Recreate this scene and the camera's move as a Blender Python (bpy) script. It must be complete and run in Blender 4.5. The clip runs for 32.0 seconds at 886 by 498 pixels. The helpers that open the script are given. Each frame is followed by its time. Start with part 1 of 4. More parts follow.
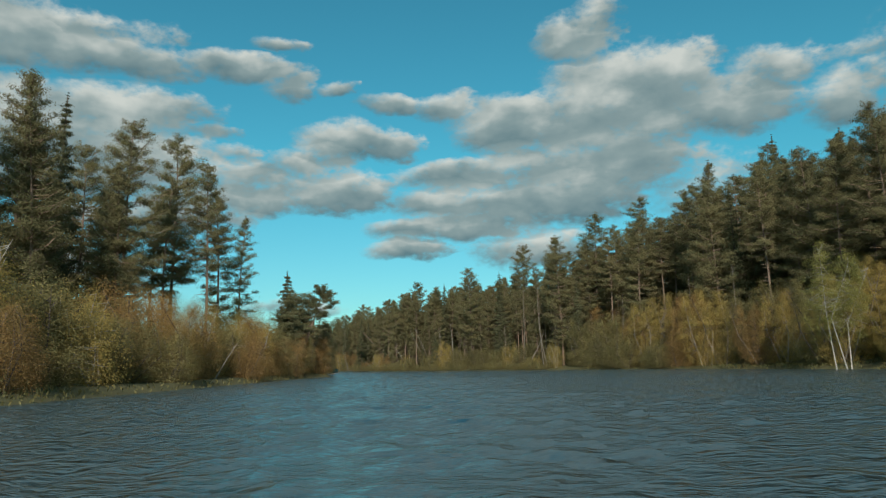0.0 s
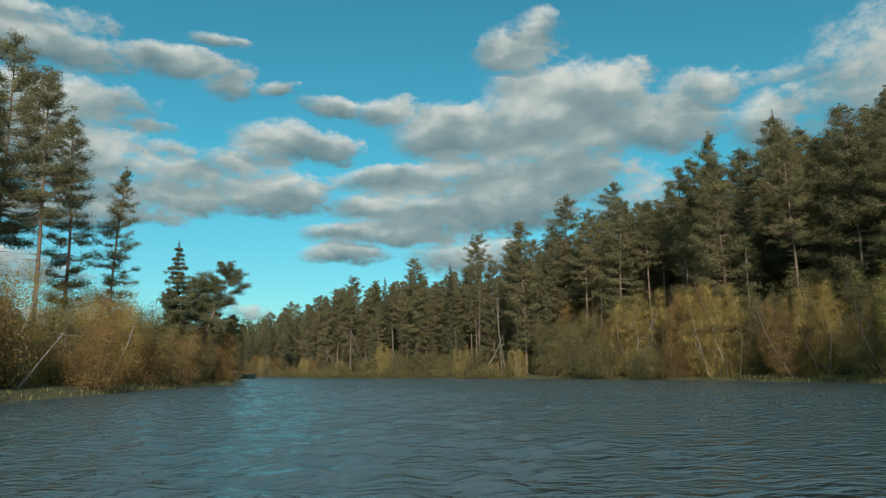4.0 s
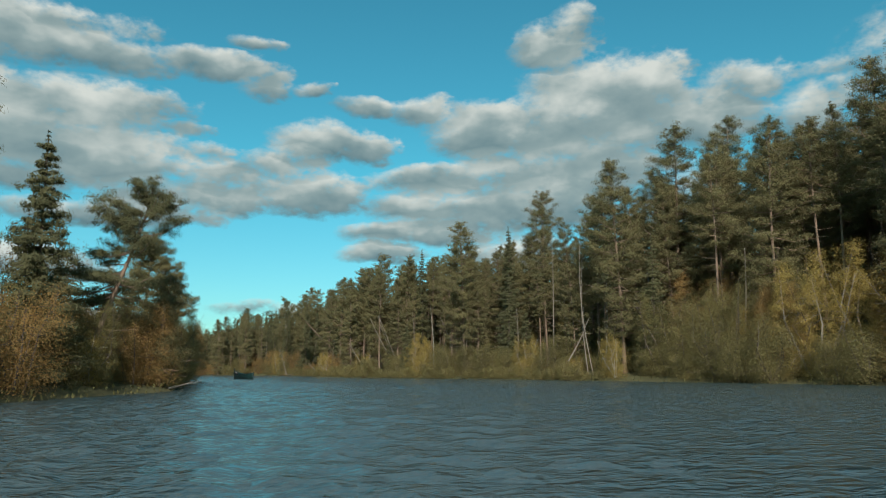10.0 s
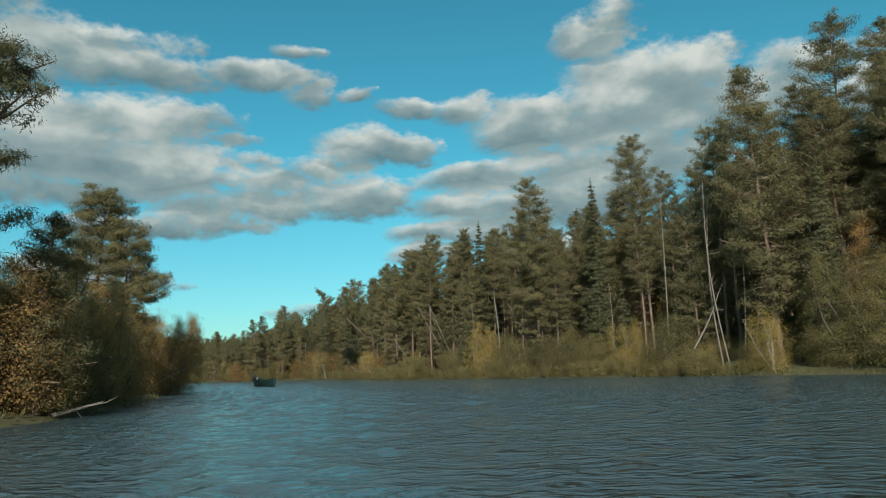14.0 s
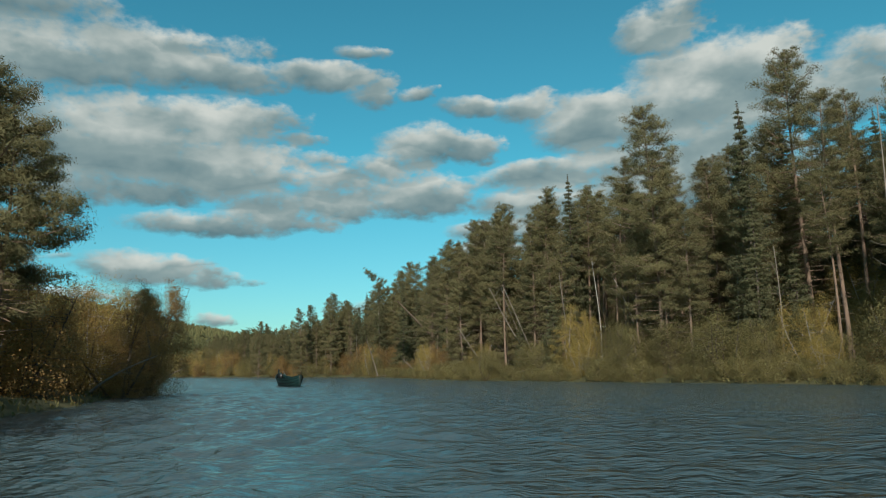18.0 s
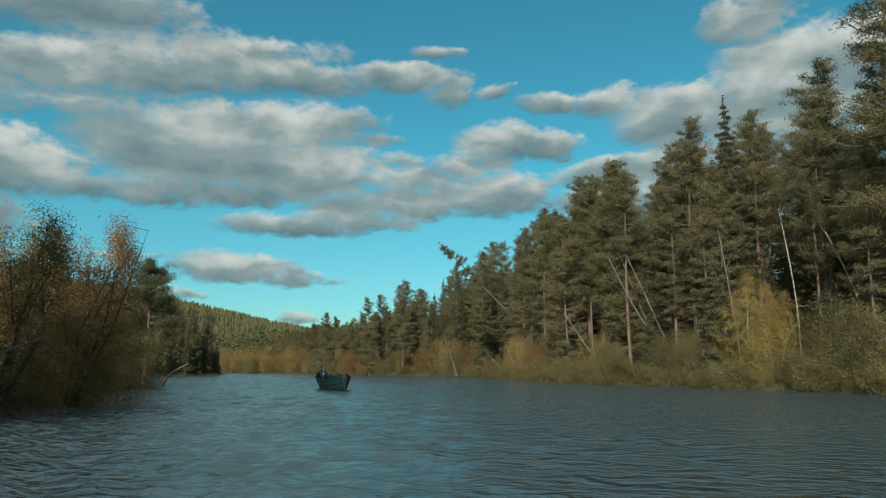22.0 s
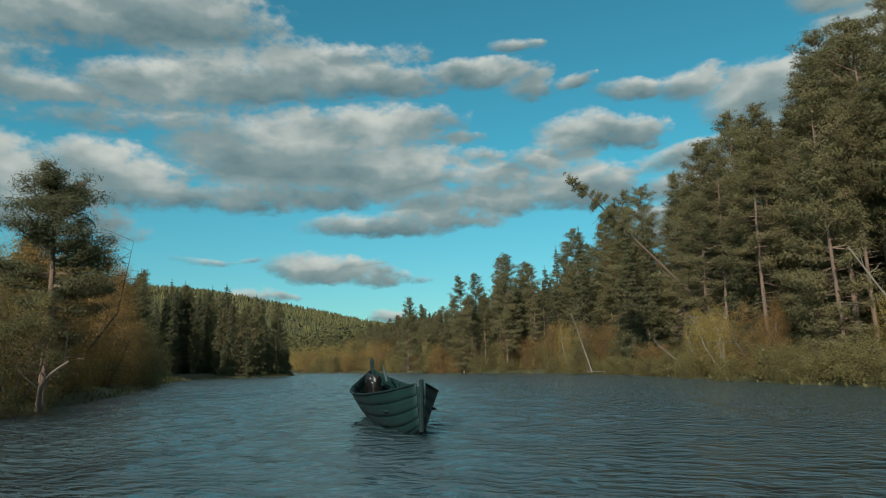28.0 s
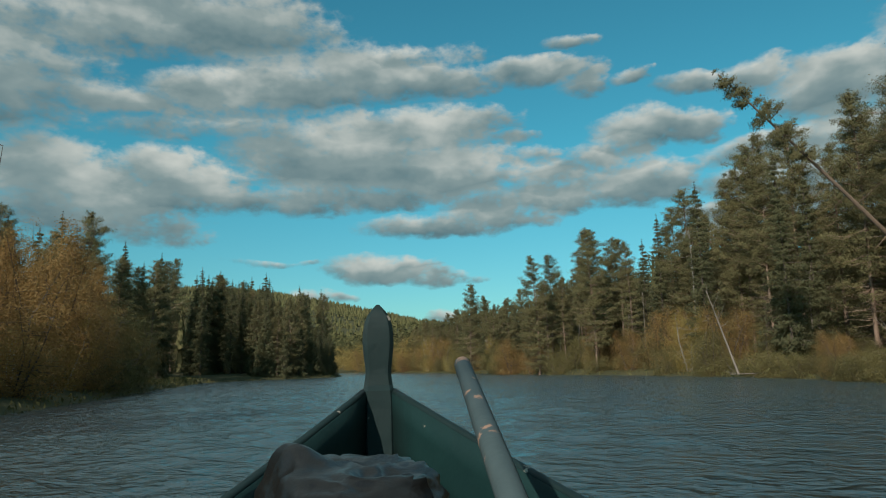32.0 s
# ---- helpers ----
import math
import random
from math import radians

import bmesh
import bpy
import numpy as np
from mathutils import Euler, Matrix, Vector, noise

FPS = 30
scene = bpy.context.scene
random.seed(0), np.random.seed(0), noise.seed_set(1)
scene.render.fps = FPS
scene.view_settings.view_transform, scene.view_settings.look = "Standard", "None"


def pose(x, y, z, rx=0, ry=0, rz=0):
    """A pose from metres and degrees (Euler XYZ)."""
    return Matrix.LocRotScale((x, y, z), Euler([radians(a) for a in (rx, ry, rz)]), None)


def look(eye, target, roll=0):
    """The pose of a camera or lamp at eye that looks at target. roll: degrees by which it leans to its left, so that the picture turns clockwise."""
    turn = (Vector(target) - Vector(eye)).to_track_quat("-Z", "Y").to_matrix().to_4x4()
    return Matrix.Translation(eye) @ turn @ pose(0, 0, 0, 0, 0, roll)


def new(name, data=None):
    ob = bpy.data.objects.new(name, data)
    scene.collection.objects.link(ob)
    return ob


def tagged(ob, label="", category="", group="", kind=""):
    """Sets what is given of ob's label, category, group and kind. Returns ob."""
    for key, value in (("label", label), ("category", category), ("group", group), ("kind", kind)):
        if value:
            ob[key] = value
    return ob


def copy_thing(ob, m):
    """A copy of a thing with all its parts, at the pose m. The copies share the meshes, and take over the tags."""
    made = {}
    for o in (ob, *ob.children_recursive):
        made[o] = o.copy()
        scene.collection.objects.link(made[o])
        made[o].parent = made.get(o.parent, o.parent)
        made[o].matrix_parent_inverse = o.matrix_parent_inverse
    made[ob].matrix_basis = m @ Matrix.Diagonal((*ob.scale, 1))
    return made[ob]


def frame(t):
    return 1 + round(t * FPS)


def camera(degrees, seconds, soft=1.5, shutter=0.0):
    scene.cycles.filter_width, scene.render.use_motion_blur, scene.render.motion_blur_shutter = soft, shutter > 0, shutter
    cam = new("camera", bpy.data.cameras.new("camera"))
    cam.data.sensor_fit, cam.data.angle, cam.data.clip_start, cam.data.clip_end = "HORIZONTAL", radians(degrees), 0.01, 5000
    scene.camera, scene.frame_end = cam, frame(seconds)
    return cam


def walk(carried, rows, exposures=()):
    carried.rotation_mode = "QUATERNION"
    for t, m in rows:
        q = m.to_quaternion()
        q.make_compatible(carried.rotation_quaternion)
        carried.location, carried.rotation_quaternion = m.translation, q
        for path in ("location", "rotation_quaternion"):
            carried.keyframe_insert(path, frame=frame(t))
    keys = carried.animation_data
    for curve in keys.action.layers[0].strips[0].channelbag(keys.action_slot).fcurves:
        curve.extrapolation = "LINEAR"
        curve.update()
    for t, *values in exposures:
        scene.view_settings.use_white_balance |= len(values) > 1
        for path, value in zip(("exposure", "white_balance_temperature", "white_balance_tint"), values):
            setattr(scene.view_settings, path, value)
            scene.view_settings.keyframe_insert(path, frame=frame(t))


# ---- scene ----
cam = camera(65.0, 32.0, soft=1.15)
EYE = 0.85  # the camera's height over the water

# seconds, place on the river (x, y), yaw to the left, pitch up, roll
PATH = [
    (0, -0.00, -0.00, -0.00, 9.47, -1.23),
    (0.5, -0.18, 1.86, -0.58, 9.58, -0.83),
    (1, -0.32, 3.75, -1.08, 9.71, -1.04),
    (1.5, -0.46, 5.67, -1.90, 9.88, -1.03),
    (2, -0.63, 7.60, -3.13, 9.96, -1.89),
    (2.5, -0.79, 9.48, -4.36, 9.97, -1.87),
    (4.5, -0.79, 16.61, -5.22, 9.90, -0.18),
    (5, -0.69, 18.39, -4.73, 9.89, -0.40),
    (5.5, -0.59, 20.14, -4.46, 9.87, -0.79),
    (6, -0.52, 21.90, -4.00, 9.93, -0.18),
    (6.5, -0.50, 23.69, -3.87, 9.99, -1.05),
    (7, -0.52, 25.52, -3.95, 10.04, -1.04),
    (7.5, -0.56, 27.35, -4.01, 9.99, -1.15),
    (8, -0.60, 29.17, -3.98, 9.88, -0.57),
    (8.5, -0.60, 30.97, -3.85, 9.90, -0.74),
    (9, -0.61, 32.77, -3.62, 9.95, -1.48),
    (9.5, -0.63, 34.58, -3.53, 9.85, -1.14),
    (10, -0.62, 36.43, -2.27, 9.82, -0.25),
    (10.5, -0.63, 38.27, -1.79, 9.77, -1.31),
    (11, -0.67, 40.10, -1.19, 9.77, -0.83),
    (11.5, -0.73, 41.96, -0.53, 9.82, -0.97),
    (12, -0.80, 43.83, 0.14, 9.76, -1.20),
    (12.5, -0.92, 45.67, 0.37, 9.67, -1.58),
    (13, -1.07, 47.44, 0.69, 9.68, -1.06),
    (13.5, -1.22, 49.16, 1.21, 9.76, -0.70),
    (14, -1.39, 50.87, 1.68, 9.78, -2.06),
    (14.5, -1.55, 52.56, 2.05, 9.68, -2.40),
    (16.5, -2.31, 59.62, 4.26, 9.77, -1.29),
    (17, -2.53, 61.38, 4.87, 9.79, -0.86),
    (17.5, -2.76, 63.09, 5.89, 9.83, -0.48),
    (18, -3.03, 64.74, 6.84, 9.75, -1.07),
    (18.5, -3.33, 66.36, 7.73, 9.70, -0.95),
    (19, -3.63, 67.99, 8.84, 9.67, -0.10),
    (19.5, -3.95, 69.63, 9.78, 9.75, -0.30),
    (20, -4.32, 71.26, 10.27, 9.67, -0.76),
    (20.5, -4.70, 72.86, 10.91, 9.76, -0.85),
    (21, -5.08, 74.41, 12.00, 9.76, -0.42),
    (21.5, -5.47, 75.93, 12.72, 9.76, -0.66),
    (22, -5.89, 77.42, 13.26, 9.70, -0.36),
    (22.5, -6.32, 78.93, 13.98, 9.73, -0.80),
    (23, -6.81, 80.44, 14.54, 9.70, -1.04),
    (23.5, -7.32, 81.94, 14.76, 9.65, -1.23),
    (24, -7.86, 83.41, 15.05, 9.64, -1.59),
    (24.5, -8.38, 84.87, 15.49, 9.61, -1.01),
    (25, -8.88, 86.34, 16.51, 9.65, -0.18),
    (25.5, -9.35, 87.76, 17.71, 9.64, -0.33),
    (27.5, -11.70, 93.14, 19.87, 9.48, -2.04),
    (28, -12.31, 94.55, 20.42, 9.47, -1.51),
    (28.5, -12.91, 95.95, 20.82, 9.53, -1.60),
    (29, -13.52, 97.38, 21.46, 9.46, -2.31),
    (29.5, -14.17, 98.77, 22.15, 9.47, -1.75),
    (30, -14.84, 100.08, 22.96, 9.58, -1.07),
    (30.5, -15.51, 101.33, 23.48, 9.69, -1.44),
    (31, -16.15, 102.61, 23.93, 9.75, -1.42),
    (31.5, -16.81, 103.95, 24.49, 9.64, -1.31),
    (32, -17.53, 105.39, 25.09, 9.58, -1.47),
]


def aim(x, y, yaw, pitch, roll):
    a, b = radians(yaw), radians(pitch)
    ahead = Vector((-math.sin(a) * math.cos(b), math.cos(a) * math.cos(b), math.sin(b)))
    eye = Vector((x, y, EYE))
    return look(eye, eye + ahead * 2, roll)


EXPOSURES = [(0.0, 0.0), (2.5, 0.02), (5.0, 0.1), (9.0, 0.14), (14.5, 0.1), (18.0, 0.02), (24.0, -0.04), (28.0, -0.1), (32.0, -0.12)]
walk(cam, [(row[0], aim(*row[1:])) for row in PATH], EXPOSURES)

# ---- sky, clouds and sun ----
SUN_AZ, SUN_EL = radians(178), radians(30)  # to the left of +y, over the horizon
sun_way = Vector((-math.sin(SUN_AZ) * math.cos(SUN_EL), math.cos(SUN_AZ) * math.cos(SUN_EL), math.sin(SUN_EL)))
sun_data = bpy.data.lights.new("sun", "SUN")
sun_data.energy, sun_data.angle, sun_data.color = 5.0, radians(0.6), (1.0, 0.92, 0.80)
sun = new("sun", sun_data)
sun.matrix_world = look(sun_way * 300, (0, 0, 0))

# each cloud: azimuth to the left of +y, elevation, half width, half height (degrees), strength
CLOUDS_RIGHT = [
    (-33.1, 22.0, 2.4, 0.5, 0.6), (-31.6, 18.5, 2.1, 1.9, 0.9), (-27.5, 21.7, 1.7, 1.0, 0.8), (-27.1, 21.8, 2.9, 1.1, 0.8), (-24.3, 19.5, 3.8, 1.6, 1), (-21.4, 13.2, 3.7, 2.6, 0.6),
    (-19.2, 22.8, 3.2, 1.7, 1), (-18.1, 20.1, 5.0, 2.0, 1), (-16.5, 16.7, 3.7, 1.8, 1), (-14.5, 22.2, 4.3, 2.0, 1), (-13.9, 28.0, 1.7, 1.0, 0.7), (-12.2, 15.6, 5.2, 1.8, 1),
    (-11.9, 19.3, 4.3, 1.9, 1), (-11.8, 26.1, 2.7, 1.4, 1), (-11.6, 13.4, 3.7, 1.4, 1), (-7.8, 9.7, 4.2, 1.2, 0.9), (-7.1, 20.5, 4.9, 1.3, 1), (-6.9, 13.4, 4.7, 1.5, 1),
    (-6.5, 16.9, 2.9, 0.9, 0.9),
]
CLOUDS_AHEAD = [
    (-5.6, 19.2, 3.4, 1.3, 1), (-2.6, 16.0, 5.3, 0.9, 1), (-2.5, 11.8, 3.8, 0.9, 1), (-0.7, 13.7, 3.8, 1.0, 1), (-0.6, 21.5, 2.4, 0.9, 0.9), (2.2, 11.7, 3.3, 0.7, 1),
    (2.7, 10.1, 2.8, 0.7, 1), (3.1, 21.7, 3.1, 0.6, 0.9), (4.1, 18.4, 2.1, 0.9, 1), (7.8, 18.7, 3.5, 1.2, 1), (8.7, 14.6, 4.1, 1.4, 1), (8.8, 22.8, 1.3, 0.5, 0.8),
    (11.0, 17.0, 2.7, 0.9, 0.9), (12.5, 22.8, 1.8, 0.8, 0.8), (12.6, 5.4, 3.4, 0.5, 0.6), (13.8, 26.0, 1.8, 0.5, 0.8), (15.4, 15.9, 3.8, 1.0, 0.8), (15.9, 14.1, 4.2, 1.1, 0.9),
    (16.4, 24.0, 4.4, 0.8, 1),
]
CLOUDS_MID = [
    (16.7, 17.6, 2.1, 0.5, 0.7), (18.4, 12.4, 2.4, 0.6, 0.8), (19.0, 18.9, 1.9, 0.4, 0.7), (21.2, 13.0, 3.3, 1.3, 0.9), (23.7, 25.7, 3.0, 0.6, 0.5), (24.7, 23.6, 3.9, 1.0, 0.9),
    (24.8, 20.2, 4.9, 1.2, 1), (24.9, 16.3, 6.2, 1.9, 1), (25.2, 4.6, 1.2, 0.5, 0.8), (25.6, 7.8, 2.8, 0.5, 0.8), (26.0, 11.9, 4.7, 0.8, 0.9), (28.2, 25.5, 2.0, 0.5, 0.7),
    (30.2, 8.5, 3.7, 0.8, 1), (30.2, 14.3, 3.8, 0.8, 0.9), (30.6, 24.2, 5.8, 1.6, 1), (30.7, 19.1, 6.7, 1.3, 1), (32.6, 16.8, 7.0, 1.9, 1), (32.6, 20.4, 2.4, 0.8, 0.8),
    (36.3, 14.0, 3.2, 1.0, 0.9),
]
CLOUDS_LEFT = [
    (36.6, 6.2, 3.1, 0.5, 0.8), (38.2, 17.9, 4.1, 1.2, 0.9), (38.3, 22.9, 6.0, 1.6, 1), (39.3, 9.1, 3.1, 0.3, 0.5), (40.7, 28.0, 4.6, 1.6, 0.9), (41.6, 13.8, 3.9, 0.9, 0.7),
    (41.8, 19.9, 5.3, 1.2, 0.7), (44.7, 14.9, 3.8, 1.4, 1), (45.0, 22.1, 3.4, 1.2, 1), (46.5, 27.0, 10.2, 1.8, 1), (47.6, 16.2, 2.6, 1.3, 1), (47.8, 11.3, 3.2, 0.9, 0.7),
    (48.2, 19.3, 3.7, 0.8, 0.6), (49.9, 13.6, 4.7, 1.9, 1), (50.3, 20.8, 4.4, 0.7, 1), (52.6, 25.4, 4.6, 1.2, 0.8), (54.3, 12.4, 3.9, 1.3, 0.9), (55.2, 15.1, 3.9, 1.9, 1),
]
# unseen clouds above the view, added to brighten the water's reflections
UNSEEN_CLOUDS_OVERHEAD = [
    (-2, 36, 13, 3.5, 1.0), (-28, 39, 14, 4.5, 1.0), (12, 47, 16, 5, 1.0), (-45, 48, 16, 6, 1.0), (-12, 56, 24, 6, 1.0), (50, 56, 24, 6, 1.0),
    (0, 70, 50, 7, 1.0), (110, 62, 40, 8, 1.0), (-90, 46, 20, 6, 1.0), (40, 33.5, 9, 2.5, 0.9), (66, 37, 12, 4, 1.0), (-55, 34, 10, 3, 0.9),
]
# the last four, high and mostly unseen, are added to brighten the water's left
CLOUDS_FAR = [
    (64, 22, 9, 4, 1.0), (70, 12, 8, 3, 0.9), (-45, 20, 9, 4, 0.9), (-60, 28, 12, 5, 0.9), (90, 24, 14, 5, 0.9), (125, 30, 16, 5, 0.8),
    (170, 26, 18, 6, 0.9), (-100, 30, 18, 7, 0.9), (-140, 24, 16, 5, 0.9), (20, 55, 22, 8, 0.8), (-60, 60, 25, 8, 0.8), (52, 37, 20, 6, 1.0),
    (78, 46, 24, 8, 1.0), (30, 43, 16, 5, 0.9), (88, 33, 16, 5, 0.9),
]


def make_sky():
    world = bpy.data.worlds.new("sky")
    scene.world = world
    world.use_nodes = True
    nt = world.node_tree
    nt.nodes.clear()
    link = nt.links.new

    def maths(op, a, b=None, c=None, clamp=False):
        n = nt.nodes.new("ShaderNodeMath")
        n.operation, n.use_clamp = op, clamp
        for k, v in enumerate((a, b, c)):
            if v is None:
                continue
            if isinstance(v, (int, float)):
                n.inputs[k].default_value = v
            else:
                link(v, n.inputs[k])
        return n.outputs[0]

    coord = nt.nodes.new("ShaderNodeTexCoord").outputs["Generated"]
    split = nt.nodes.new("ShaderNodeSeparateXYZ")
    link(coord, split.inputs[0])
    x, y, z = split.outputs
    az = maths("MULTIPLY", maths("ARCTAN2", maths("MULTIPLY", x, -1.0), y), 180 / math.pi)
    el = maths("MULTIPLY", maths("ARCSINE", z), 180 / math.pi)
    flat = nt.nodes.new("ShaderNodeCombineXYZ")
    link(az, flat.inputs[0])
    link(maths("MULTIPLY", el, 1.6), flat.inputs[1])

    def grain(scale, detail, rough, offset=0.0):
        n = nt.nodes.new("ShaderNodeTexNoise")
        n.inputs["Scale"].default_value, n.inputs["Detail"].default_value, n.inputs["Roughness"].default_value = scale, detail, rough
        shift = nt.nodes.new("ShaderNodeVectorMath")
        shift.inputs[1].default_value = (offset, offset * 0.7, 0)
        link(flat.outputs[0], shift.inputs[0])
        link(shift.outputs[0], n.inputs["Vector"])
        return n.outputs[0]

    puffs = grain(0.22, 3.5, 0.5)
    wisps = grain(0.5, 3.5, 0.52, 31.0)
    fray = grain(1.5, 4.0, 0.55, 57.0)
    azw = maths("ADD", az, maths("MULTIPLY", maths("SUBTRACT", wisps, 0.5), 4.0))
    elw = maths("ADD", maths("ADD", el, 0.6), maths("MULTIPLY", maths("SUBTRACT", puffs, 0.5), 2.0))
    cover, lit, weight = None, None, None
    for a, e, w, h, s in CLOUDS_RIGHT + CLOUDS_AHEAD + CLOUDS_MID + CLOUDS_LEFT + UNSEEN_CLOUDS_OVERHEAD + CLOUDS_FAR:
        u = maths("MULTIPLY", maths("SUBTRACT", azw, a), 0.58 / w)
        v = maths("MULTIPLY", maths("SUBTRACT", elw, e), 0.50 / h)
        flat_v = maths("MAXIMUM", v, maths("MULTIPLY", v, -1.2))  # flatter below than above
        r2 = maths("ADD", maths("MULTIPLY", u, u), maths("MULTIPLY", flat_v, flat_v))
        d = maths("MULTIPLY", maths("SUBTRACT", 1.0, r2, clamp=True), s)
        cover = d if cover is None else maths("SMOOTH_MAX", cover, d, 0.14)
        lit = maths("MULTIPLY", d, v) if lit is None else maths("MULTIPLY_ADD", d, v, lit)
        weight = d if weight is None else maths("ADD", weight, d)
    cover = maths("MULTIPLY", maths("SUBTRACT", cover, 0.14, clamp=True), 1.16)
    torn = maths("ADD", maths("SUBTRACT", wisps, 0.5), maths("MULTIPLY", maths("SUBTRACT", fray, 0.5), 0.5))
    ragged = maths("MULTIPLY", torn, maths("MULTIPLY", cover, 5.0, clamp=True))
    shape = maths("ADD", cover, maths("MULTIPLY", ragged, 1.1))
    ramp = nt.nodes.new("ShaderNodeMapRange")
    ramp.interpolation_type = "SMOOTHSTEP"
    ramp.inputs["From Min"].default_value, ramp.inputs["From Max"].default_value = 0.04, 0.80
    link(shape, ramp.inputs["Value"])
    mask = maths("MULTIPLY", ramp.outputs[0], 0.97)
    tone = maths("DIVIDE", lit, maths("ADD", weight, 0.05))
    tone = maths("MULTIPLY_ADD", tone, 1.0, 0.46)
    tone = maths("ADD", tone, maths("MULTIPLY", maths("SUBTRACT", puffs, 0.5), 0.9))
    tone = maths("ADD", tone, maths("MULTIPLY", maths("SUBTRACT", wisps, 0.5), 0.35))
    grey = nt.nodes.new("ShaderNodeValToRGB")
    grey.color_ramp.elements[0].position, grey.color_ramp.elements[0].color = 0.0, (0.115, 0.20, 0.225, 1)
    grey.color_ramp.elements[1].position, grey.color_ramp.elements[1].color = 1.0, (0.61, 0.645, 0.60, 1)
    mid = grey.color_ramp.elements.new(0.5)
    mid.color = (0.255, 0.338, 0.34, 1)
    link(tone, grey.inputs[0])
    sky = nt.nodes.new("ShaderNodeTexSky")
    sky.sky_type, sky.sun_disc = "NISHITA", False
    sky.sun_elevation, sky.sun_rotation = SUN_EL, -SUN_AZ
    sky.air_density, sky.dust_density, sky.ozone_density = 1.0, 0.4, 2.5
    tint = nt.nodes.new("ShaderNodeMix")
    tint.data_type, tint.blend_type = "RGBA", "MULTIPLY"
    tint.inputs["Factor"].default_value = 1.0
    link(sky.outputs[0], tint.inputs["A"])
    low = nt.nodes.new("ShaderNodeMapRange")
    low.inputs["From Min"].default_value, low.inputs["From Max"].default_value = 0.0, 16.0
    link(el, low.inputs["Value"])
    shade = nt.nodes.new("ShaderNodeMix")
    shade.data_type = "RGBA"
    link(low.outputs[0], shade.inputs["Factor"])
    shade.inputs["A"].default_value = (SKY_GAIN * 0.56, SKY_GAIN * 0.91, SKY_GAIN * 0.90, 1)
    shade.inputs["B"].default_value = (SKY_GAIN * 0.37, SKY_GAIN * 1.26, SKY_GAIN * 1.08, 1)
    link(shade.outputs["Result"], tint.inputs["B"])
    mix = nt.nodes.new("ShaderNodeMix")
    mix.data_type = "RGBA"
    link(mask, mix.inputs["Factor"])
    link(tint.outputs["Result"], mix.inputs["A"])
    link(grey.outputs[0], mix.inputs["B"])
    back = nt.nodes.new("ShaderNodeBackground")
    back.inputs["Strength"].default_value = 1.0
    link(mix.outputs["Result"], back.inputs["Color"])
    link(back.outputs[0], nt.nodes.new("ShaderNodeOutputWorld").inputs["Surface"])


SKY_GAIN = 0.1
make_sky()

# ---- materials ----


def material(name, low, high, rough=0.8, scale=4.0, fine=30.0, bump=0.3, vary=0.25, island=0.0, metal=0.0, translucent=0.0, stretch=(1, 1, 1)):
    """Two scales of noise between two colours, a bump, and a change from object to object."""
    mat = bpy.data.materials.new(name)
    mat.use_nodes = True
    nt = mat.node_tree
    link = nt.links.new
    bsdf = nt.nodes["Principled BSDF"]
    coord = nt.nodes.new("ShaderNodeTexCoord")
    info = nt.nodes.new("ShaderNodeObjectInfo")
    mapping = nt.nodes.new("ShaderNodeMapping")
    mapping.inputs["Scale"].default_value = stretch
    link(coord.outputs["Object"], mapping.inputs["Vector"])
    big, small = nt.nodes.new("ShaderNodeTexNoise"), nt.nodes.new("ShaderNodeTexNoise")
    for n, s in ((big, scale), (small, fine)):
        n.inputs["Scale"].default_value, n.inputs["Detail"].default_value = s, 4.0
        link(mapping.outputs[0], n.inputs["Vector"])
    add = nt.nodes.new("ShaderNodeMath")
    add.operation = "MULTIPLY_ADD"
    link(small.outputs[0], add.inputs[0])
    add.inputs[1].default_value = 0.5
    link(big.outputs[0], add.inputs[2])
    mixer = nt.nodes.new("ShaderNodeMath")
    mixer.operation = "MULTIPLY_ADD"
    link(info.outputs["Random"], mixer.inputs[0])
    mixer.inputs[1].default_value = vary
    link(add.outputs[0], mixer.inputs[2])
    last = mixer.outputs[0]
    if island:
        geo = nt.nodes.new("ShaderNodeNewGeometry")
        more = nt.nodes.new("ShaderNodeMath")
        more.operation = "MULTIPLY_ADD"
        link(geo.outputs["Random Per Island"], more.inputs[0])
        more.inputs[1].default_value = island
        link(last, more.inputs[2])
        last = more.outputs[0]
    span = nt.nodes.new("ShaderNodeMapRange")
    span.inputs["From Min"].default_value = 0.45
    span.inputs["From Max"].default_value = 1.05 + vary + island
    link(last, span.inputs["Value"])
    ramp = nt.nodes.new("ShaderNodeMix")
    ramp.data_type = "RGBA"
    ramp.inputs["A"].default_value, ramp.inputs["B"].default_value = (*low, 1), (*high, 1)
    link(span.outputs[0], ramp.inputs["Factor"])
    link(ramp.outputs["Result"], bsdf.inputs["Base Color"])
    bsdf.inputs["Roughness"].default_value, bsdf.inputs["Metallic"].default_value = rough, metal
    bsdf.inputs["Specular IOR Level"].default_value = 0.3
    if bump:
        b = nt.nodes.new("ShaderNodeBump")
        b.inputs["Strength"].default_value, b.inputs["Distance"].default_value = bump, 0.03
        link(add.outputs[0], b.inputs["Height"])
        link(b.outputs[0], bsdf.inputs["Normal"])
    if translucent:
        t = nt.nodes.new("ShaderNodeBsdfTranslucent")
        link(ramp.outputs["Result"], t.inputs["Color"])
        m = nt.nodes.new("ShaderNodeMixShader")
        m.inputs[0].default_value = translucent
        link(bsdf.outputs[0], m.inputs[1])
        link(t.outputs[0], m.inputs[2])
        link(m.outputs[0], nt.nodes["Material Output"].inputs["Surface"])
    return mat


